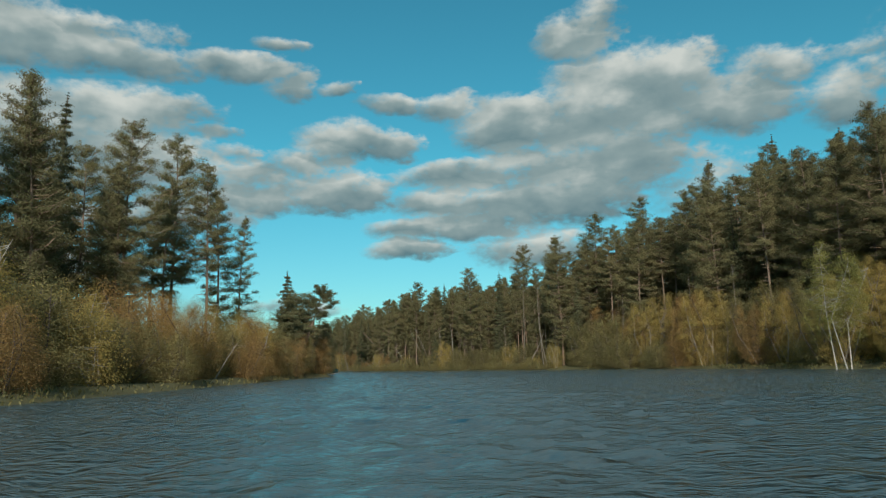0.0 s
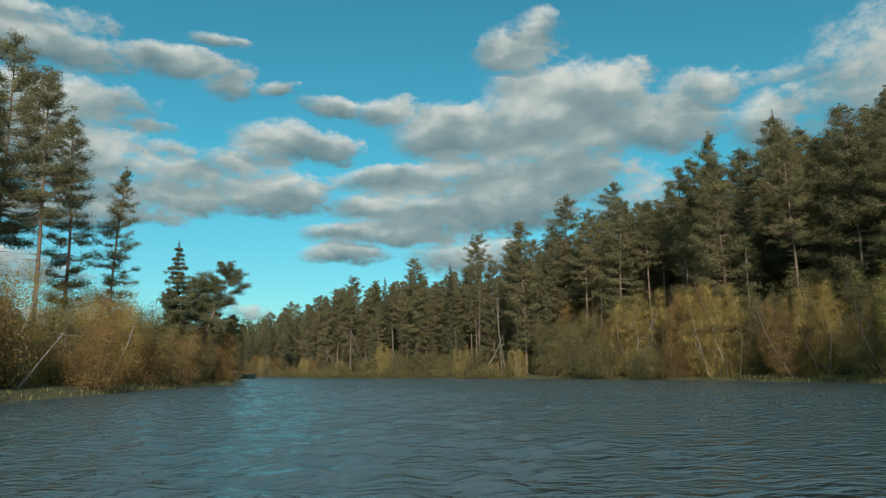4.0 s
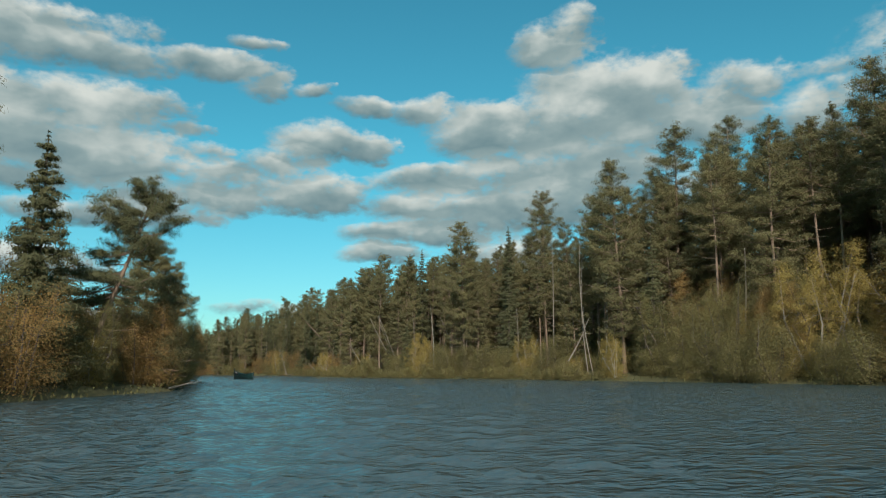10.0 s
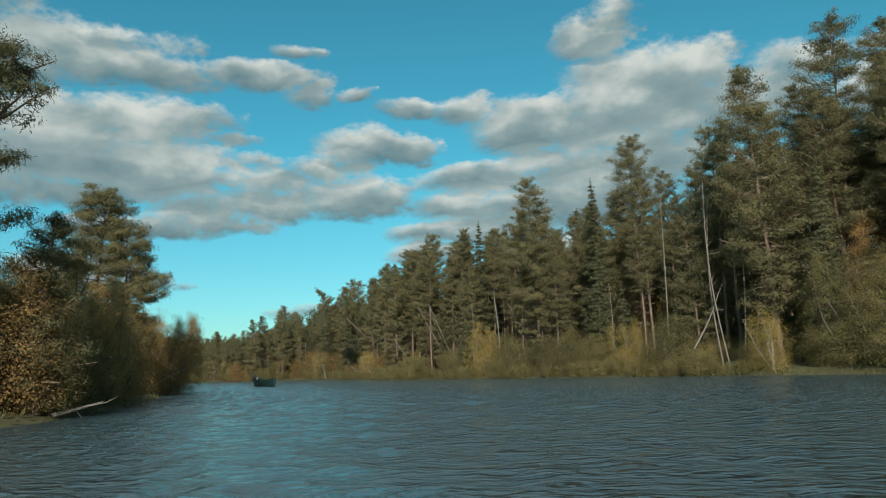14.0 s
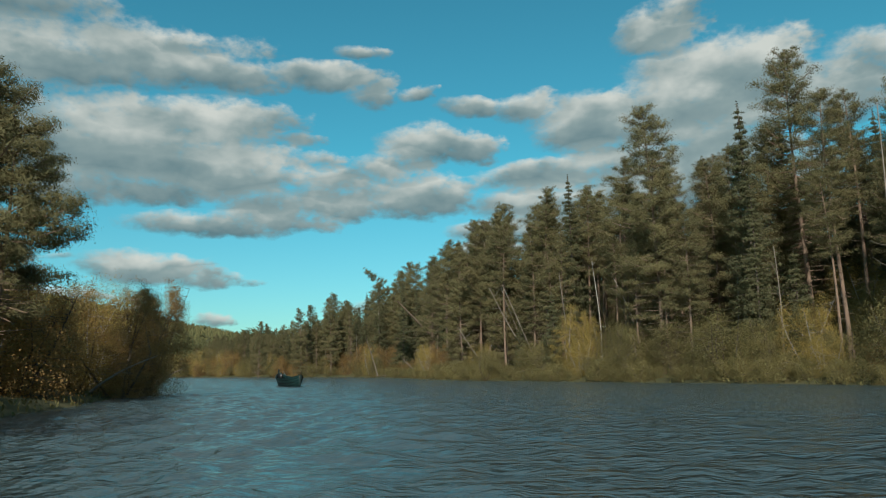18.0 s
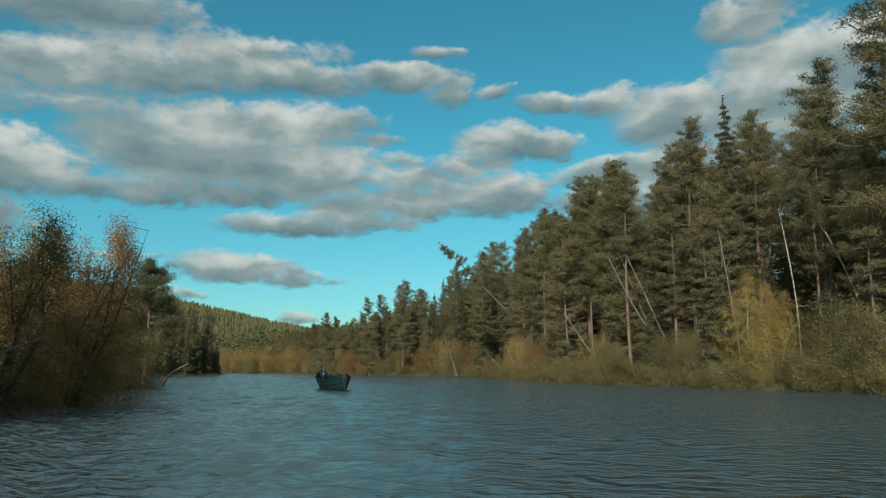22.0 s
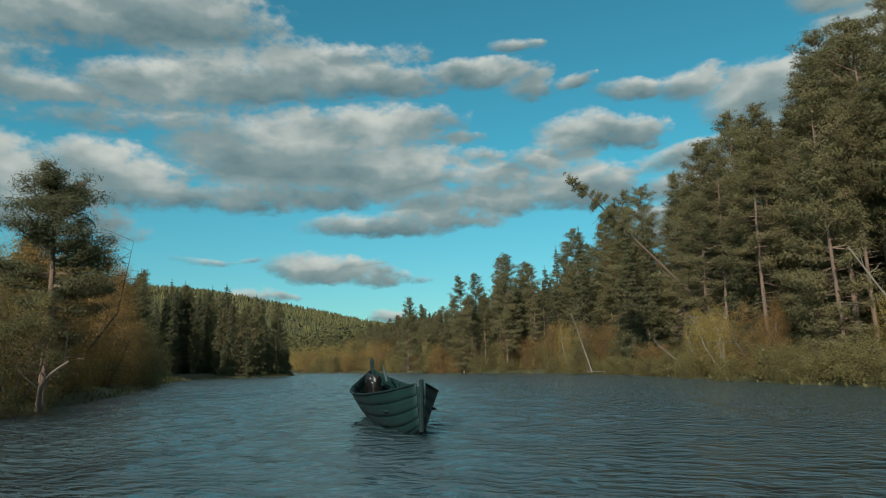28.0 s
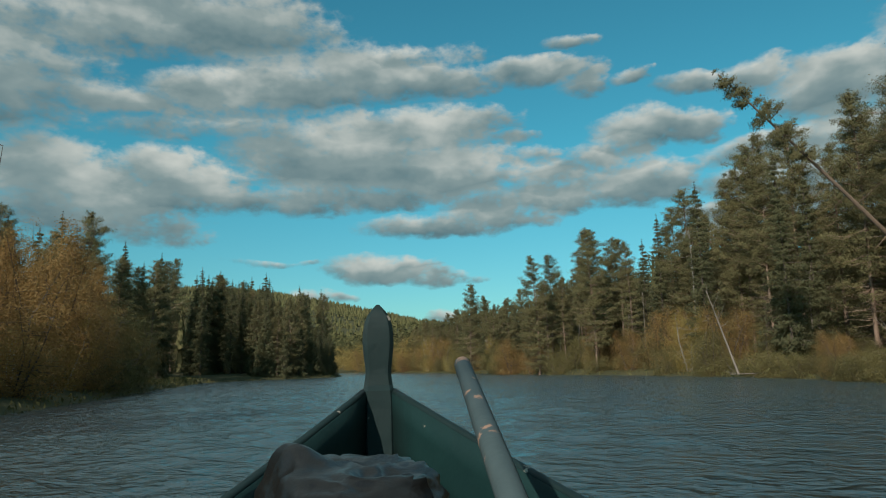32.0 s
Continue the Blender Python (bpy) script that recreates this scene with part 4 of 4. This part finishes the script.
# dead stems on the right bank: foot and tip
DEAD_UPRIGHT = [
    ((14.1, 90.6, 1.2), (14.2, 89.7, 8.4)), ((12.9, 90.0, 0.8), (12.0, 88.7, 10.5)), ((12.5, 89.8, 0.8), (12.2, 88.8, 9.6)), ((10.5, 92.8, 0.6), (10.5, 91.8, 10.5)),
    ((-1.6, 117.0, 0.6), (-1.2, 116.4, 5.6)), ((-1.5, 117.3, 0.6), (-1.2, 116.6, 7.0)),
]
DEAD_LEANING = [
    ((11.2, 90.0, 1.6), (12.6, 89.6, 4.5)), ((3.3, 105.3, 0.8), (1.9, 104.6, 5.6)), ((2.6, 105.2, 0.8), (3.8, 104.7, 5.1)), ((4.3, 110.6, 0.8), (2.4, 109.4, 6.2)),
    ((2.7, 110.4, 0.7), (4.4, 110.1, 4.1)), ((-2.4, 116.9, 0.8), (-4.8, 115.6, 6.8)), ((1.5, 117.6, 0.6), (0.5, 117.1, 2.9)), ((-2.6, 118.9, 0.7), (-5.0, 117.5, 6.9)),
    ((2.6, 118.1, 0.6), (1.6, 117.5, 3.2)), ((0.9, 119.9, 0.5), (-3.6, 118.5, 3.2)), ((-6.2, 118.2, 0.6), (-8.3, 117.1, 3.9)), ((-13.2, 129.8, 0.0), (-14.5, 129.2, 1.5)),
    ((-11.5, 130.2, 0.5), (-12.9, 129.7, 1.5)), ((-19.1, 138.2, 0.4), (-20.0, 137.4, 3.8)), ((-2.4, 117.0, 0.6), (-5.7, 114.8, 6.5)), ((-16.2, 141.5, 0.25), (-19.4, 138.6, 0.2)),
]


def dead_stem(name, foot, tip, radius, wood, label, category, twig_count=9):
    foot, tip = np.array(foot), np.array(tip)
    root = new(name)
    root.location = foot
    way = tip - foot
    bow = rng.normal(size=3) * 0.03 * np.linalg.norm(way)
    path = [(way * f + bow * math.sin(math.pi * f), radius * (1.15 - 0.8 * f)) for f in np.linspace(-0.06, 1, 9)]
    part("trunk", mesh_from("trunk", *tubes([path], 7), wood, True), root)
    twigs = []
    for _ in range(twig_count):
        p, r = along(path, rng.uniform(0.3, 0.97))
        d = rng.normal(size=3)
        d = d / np.linalg.norm(d) * rng.uniform(0.25, 0.8) + way / np.linalg.norm(way) * 0.25
        twigs.append([(p, 0.014), (p + d * 0.6, 0.009), (p + d + np.array([0, 0, 0.08]), 0.004)])
    part("branchwork", mesh_from("branchwork", *tubes(twigs, 3), wood), root)["kind"] = "stuff"
    return tagged(root, label, category)


for n, (foot, tip) in enumerate(DEAD_UPRIGHT):
    tagged(dead_stem("dead_trunk", foot, tip, 0.042, BARK_WHITE if n in (0, 4) else DEADWOOD, "pale bare dead trunk among the bank pines", "dead tree"), group="dead trunks")
for foot, tip in DEAD_LEANING:
    tagged(dead_stem("fallen_trunk", foot, tip, 0.048, DEADWOOD, "grey weathered trunk leaning over the bank", "dead tree"), group="fallen trunks")
LEFT_SNAGS = [((-25.5, 105.5, 0.2), (-23.5, 104.4, 1.1)), ((-11.2, 67.4, 0.1), (-10.5, 68.3, 0.35)), ((-18.4, 87.6, 0.1), (-16.4, 88.8, 1.5)), ((-13.4, 41, 0.3), (-12.6, 42.5, 2.4))]
for foot, tip in LEFT_SNAGS:
    tagged(dead_stem("shore_snag", foot, tip, 0.05, DEADWOOD, "bleached dead branch slanting out of the bank", "dead branch", 2), group="shore snags")
for k in range(26):  # pale thin stems that show between the pines
    x, y = bank_point(RIGHT, 120 + k * 5.2 + rng.uniform(-1.5, 1.5), rng.uniform(2.5, 6))
    z = float(ground_z(x, y))
    h = rng.uniform(5, 9)
    tagged(dead_stem("bare_stem", (x, y, z), (x + rng.normal() * 0.6, y + rng.normal() * 0.6, z + h), 0.04, BARK_WHITE if k % 5 == 0 else DEADWOOD, "thin pale bare stem on the wooded bank", "dead tree"), group="thin bare stems")

# tall birch with white stems at the right bank's beginning
birch = leafy("birch_tree", 8.8, 4.6, 3, 26000, LEAF_BIRCH, BARK_WHITE, "birch with white forked stems and yellow-green leaves", "birch", 0.07, base=0.42, spread=0.2, thick=0.62)
Kind(birch, "").put(26.7, 47.3, 20, 1.0)
airy = leafy("airy_birch", 6.8, 3.4, 3, 3000, LEAF_ORANGE, BARK_DARK, "thin birch with sparse rusty leaves", "birch", 0.06, base=0.4, spread=0.22, per=24, twig=0.9)
Kind(airy, "").put(-22.4, 97.6, 20, 0.82)
for x, y, size in ((-19.0, 92.0, 0.80), (-17.9, 88.9, 0.72), (-21.3, 95.5, 0.62)):
    TALL["orange"].put(x, y, size=size)
TALL["yellow"].put(-0.5, 107.2, size=0.62)
TALL["yellow"].put(0.4, 106.6, size=0.5)
TALL["orange"].put(-10.6, 122.0, size=0.45)
TALL["yellow"].put(-12.4, 127.4, size=0.42)


# ---- the rowing boat, as it lies at the end of the way ----


def paint(name, low, high, worn, amount, rough=0.6):
    """Old oil paint, rubbed through to the wood in spots."""
    mat = material(name, low, high, rough, 3.0, 22.0, 0.15, 0.05)
    nt = mat.node_tree
    bsdf = nt.nodes["Principled BSDF"]
    coat = bsdf.inputs["Base Color"].links[0].from_socket
    coord = nt.nodes.new("ShaderNodeTexCoord")
    spots = nt.nodes.new("ShaderNodeTexNoise")
    spots.inputs["Scale"].default_value, spots.inputs["Detail"].default_value, spots.inputs["Roughness"].default_value = 16.0, 5.0, 0.6
    nt.links.new(coord.outputs["Object"], spots.inputs["Vector"])
    edge = nt.nodes.new("ShaderNodeMapRange")
    edge.inputs["From Min"].default_value, edge.inputs["From Max"].default_value = amount, amount + 0.03
    nt.links.new(spots.outputs[0], edge.inputs["Value"])
    mix = nt.nodes.new("ShaderNodeMix")
    mix.data_type = "RGBA"
    nt.links.new(edge.outputs[0], mix.inputs["Factor"])
    nt.links.new(coat, mix.inputs["A"])
    mix.inputs["B"].default_value = (*worn, 1)
    nt.links.new(mix.outputs["Result"], bsdf.inputs["Base Color"])
    return mat


# hull and rail: teal paint, its colour darkened to stand in for shade
SHADED_HULL_PAINT = paint("shaded_green_boat_paint", (0.003, 0.019, 0.019), (0.007, 0.031, 0.030), (0.30, 0.27, 0.22), 0.74)
SHADED_RAIL_PAINT = paint("shaded_worn_rail_paint", (0.004, 0.014, 0.015), (0.010, 0.026, 0.026), (0.36, 0.32, 0.27), 0.67)
POLE_PAINT = paint("peeling_oar_paint", (0.035, 0.056, 0.062), (0.07, 0.098, 0.102), (0.34, 0.21, 0.15), 0.62)
PLASTIC = material("black_plastic", (0.004, 0.004, 0.004), (0.010, 0.009, 0.008), 0.34, 6, 40, 0.2, 0.0)
PLASTIC.node_tree.nodes["Principled BSDF"].inputs["Specular IOR Level"].default_value = 0.7

BOAT_LONG, BOAT_HEADING = 5.3, 32.9
SHEER = ((0.0, 0.81), (0.35, 0.69), (0.7, 0.605), (1.2, 0.53), (2.0, 0.475), (2.8, 0.455), (3.8, 0.47), (4.6, 0.53), (5.3, 0.64))
BEAM = ((0.0, 0.0), (0.35, 0.185), (0.7, 0.325), (1.2, 0.475), (2.0, 0.60), (2.8, 0.63), (3.8, 0.54), (4.6, 0.33), (5.3, 0.04))
KEEL = ((0.0, 0.10), (0.25, -0.02), (0.6, -0.11), (1.2, -0.15), (2.6, -0.16), (4.2, -0.14), (4.9, -0.06), (5.3, 0.10))


def curve_at(table, s):
    """A value of a table along the boat, rounded off at the table's corners."""
    return float(np.mean(np.interp(np.clip(s + np.array([-0.18, -0.09, 0, 0.09, 0.18]), 0, BOAT_LONG), [a for a, _ in table], [b for _, b in table])))


def hull_point(s, side, f):
    """A point of the hull: s metres behind the stem, side 1 (left) or -1, f from the keel (0) to the sheer (1)."""
    sheer, beam, keel = curve_at(SHEER, s), curve_at(BEAM, s), curve_at(KEEL, s)
    flat = 0.35 + 0.3 * math.sin(math.pi * s / BOAT_LONG)
    return np.array([-s, side * beam * f ** flat if f > 0 else 0.0, keel + (sheer - keel) * f ** 1.25])


def skin(name, rows, thick, mat, parent, label=""):
    """A bent board from a grid of points, with a thickness."""
    me = bpy.data.meshes.new(name)
    bm = bmesh.new()
    grid = [[bm.verts.new(p) for p in row] for row in rows]
    for a, b in zip(grid, grid[1:]):
        for k in range(len(a) - 1):
            bm.faces.new((a[k], a[k + 1], b[k + 1], b[k]))
    bmesh.ops.recalc_face_normals(bm, faces=bm.faces)
    bmesh.ops.solidify(bm, geom=bm.faces[:], thickness=thick)
    for f in bm.faces:
        f.smooth = True
    bm.to_mesh(me)
    bm.free()
    me.materials.append(mat)
    return part(name, me, parent, label)


def board(name, corners, mat, parent, label="", bevel=0.006):
    """A bevelled solid from eight corners (four below, four above)."""
    me = bpy.data.meshes.new(name)
    bm = bmesh.new()
    v = [bm.verts.new(c) for c in corners]
    for f in ((3, 2, 1, 0), (4, 5, 6, 7), (0, 1, 5, 4), (1, 2, 6, 5), (2, 3, 7, 6), (3, 0, 4, 7)):
        bm.faces.new([v[k] for k in f])
    bmesh.ops.recalc_face_normals(bm, faces=bm.faces)
    bmesh.ops.bevel(bm, geom=bm.edges[:], offset=bevel, segments=2, affect="EDGES")
    bm.to_mesh(me)
    bm.free()
    me.materials.append(mat)
    return part(name, me, parent, label)


def rowing_boat():
    boat = new("rowing_boat")
    spots = np.linspace(0, BOAT_LONG, 30)
    edges = (0.0, 0.14, 0.33, 0.56, 0.79, 1.0)
    for side in (1, -1):
        for n, (a, b) in enumerate(zip(edges, edges[1:])):
            rows = []
            for s in spots:
                line = []
                for f in np.linspace(a, min(1.0, b + 0.015), 4):
                    p = hull_point(s, side, f)
                    p[1] += side * 0.007 * (1 - (f - a) / (b - a))
                    line.append(p)
                rows.append(line)
            skin("hull_plank", rows, 0.012, SHADED_HULL_PAINT, boat)
        rows = []
        for s in np.linspace(0.03, BOAT_LONG - 0.04, 60):
            p = hull_point(s, side, 1.0)
            rows.append([p + np.array([0, side * y, z]) for y, z in ((-0.009, -0.016), (-0.009, 0.004), (-0.005, 0.008), (0.009, 0.008), (0.014, 0.003), (0.014, -0.016))])
        skin("gunwale_rail", rows, 0.004, SHADED_RAIL_PAINT, boat, "worn green rail with bare wood showing")
    # the stem with its carved head: half widths going up
    rough = ((0.02, 0.042), (0.30, 0.044), (0.60, 0.045), (0.76, 0.045), (0.80, 0.040), (0.835, 0.034), (0.87, 0.038), (0.91, 0.043), (0.95, 0.0425), (0.985, 0.036), (0.998, 0.029), (1.012, 0.018), (1.026, 0.005), (1.046, -0.012))
    heights = np.concatenate([np.linspace(0.02, 0.74, 8), np.linspace(0.76, 0.99, 17), np.linspace(0.996, 1.027, 7)])
    profile = [(z, float(np.mean([np.interp(z + d, [a for a, _ in rough], [b for _, b in rough]) for d in (-0.012, -0.004, 0.004, 0.012)]))) for z in heights]
    verts, faces = [], []
    for z, w in profile:
        lean = 0.06 * max(0.0, 0.7 - z)
        t = 0.045 if z < 0.8 else 0.036 * (w / 0.045) ** 0.5
        for x, y in ((-t, -w * 0.72), (-t * 0.75, -w), (t * 0.75, -w), (t, -w * 0.6), (t, w * 0.6), (t * 0.75, w), (-t * 0.75, w), (-t, w * 0.72)):
            verts.append((x - lean - 0.01, y, z))
    n = 8
    for k in range(len(profile) - 1):
        for j in range(n):
            a, b = k * n + j, k * n + (j + 1) % n
            faces.append((a, b, b + n, a + n))
    faces += [tuple(range(n))[::-1], tuple(range((len(profile) - 1) * n, len(profile) * n))]
    part("stem_post", mesh_from("stem_post", verts, faces, SHADED_RAIL_PAINT), boat, "green carved stem post with chipped paint")
    part("stern_post", mesh_from("stern_post", *tubes([[(np.array([-BOAT_LONG, 0, 0.05]), 0.035), (np.array([-BOAT_LONG - 0.03, 0, 0.68]), 0.03)]], 8), SHADED_RAIL_PAINT), boat)
    for s in (1.0, 1.75, 2.6, 3.5, 4.3):
        for side in (1, -1):
            rib = [(hull_point(s, side, f) - np.array([0, side * 0.022, -0.006]), 0.013) for f in np.linspace(0.05, 0.97, 10)]
            part("rib", mesh_from("rib", *tubes([rib], 5), SHADED_HULL_PAINT, True), boat)
    for k in range(5):
        y = -0.24 + 0.12 * k
        board("floor_board", [(-4.2, y - 0.055, -0.02), (-1.3, y - 0.055, -0.02), (-1.3, y + 0.055, -0.02), (-4.2, y + 0.055, -0.02), (-4.2, y - 0.055, 0.0), (-1.3, y - 0.055, 0.0), (-1.3, y + 0.055, 0.0), (-4.2, y + 0.055, 0.0)], SHADED_HULL_PAINT, boat)
    for s, w in ((3.0, 0.52), (4.35, 0.36)):
        board("thwart", [(-s - 0.12, -w, 0.25), (-s + 0.12, -w, 0.25), (-s + 0.12, w, 0.25), (-s - 0.12, w, 0.25), (-s - 0.12, -w, 0.28), (-s + 0.12, -w, 0.28), (-s + 0.12, w, 0.28), (-s - 0.12, w, 0.28)], SHADED_HULL_PAINT, boat)
    return tagged(boat, "worn green wooden rowing boat with carved stem, darkened for shade", "boat")


END = PATH[-1]
BOW = Vector((END[1], END[2], 0)) + Vector((-math.sin(radians(30.6)), math.cos(radians(30.6)), 0)) * 2.0
AFLOAT = Matrix.Translation(BOW) @ Euler((0, 0, radians(90 + BOAT_HEADING))).to_matrix().to_4x4()
rowing_boat().matrix_basis = AFLOAT


def oar():
    """A paddle that leans on the right gunwale, its shaft end up."""
    root = new("oar")
    top, low = Vector(OAR_TOP), Vector(OAR_LOW)
    way = (low - top).normalized()
    end = top + way * 1.02
    a, b = np.array(top), np.array(end)
    shaft = [(a - np.array(way) * 0.004, 0.012), (a, 0.0165), (a + (b - a) * 0.5, 0.0185), (b, 0.0175)]
    part("shaft", mesh_from("shaft", *tubes([shaft], 12), POLE_PAINT, True), root, "blue-grey peeling painted shaft")
    return tagged(root, "weathered oar with peeling blue-grey paint leaning in the bow", "oar")


OAR_TOP, OAR_LOW = (-18.102, 106.689, 0.853), (-17.82, 106.178, 0.699)
oar()


def plastic_bag():
    """A bulging crumpled sack of black plastic in the bow."""
    verts, faces, nu, nv = [], [], 56, 28
    for j in range(nv + 1):
        v = j / nv
        for i in range(nu):
            a = 6.283 * i / nu
            r = math.sin(v * math.pi * 0.5) ** 0.55 if v < 1 else 1
            p = Vector((0.27 * r * math.cos(a), 0.17 * r * math.sin(a), 0.43 * (1 - v ** 5)))
            q = Vector((p.x * 9, p.y * 9, p.z * 9))
            fold = abs(noise.noise(q)) * 0.055 + abs(noise.noise(q * 2.3)) * 0.022
            out = Vector((math.cos(a), math.sin(a), 0.7)).normalized()
            peak = 0.04 * math.exp(-((p.x + 0.02) ** 2 + (p.y - 0.10) ** 2) / 0.003)
            verts.append(tuple(p - out * fold + Vector((0, 0, peak))))
    for j in range(nv):
        for i in range(nu):
            a, b = j * nu + i, j * nu + (i + 1) % nu
            faces.append((a, b, b + nu, a + nu))
    root = new("plastic_sack")
    part("sack_body", mesh_from("sack_body", verts, faces, PLASTIC, True), root)
    root.matrix_basis = AFLOAT @ pose(-0.84, 0.078, 0.275)
    return tagged(root, "crumpled black plastic sack stowed in the bow", "sack")


plastic_bag()
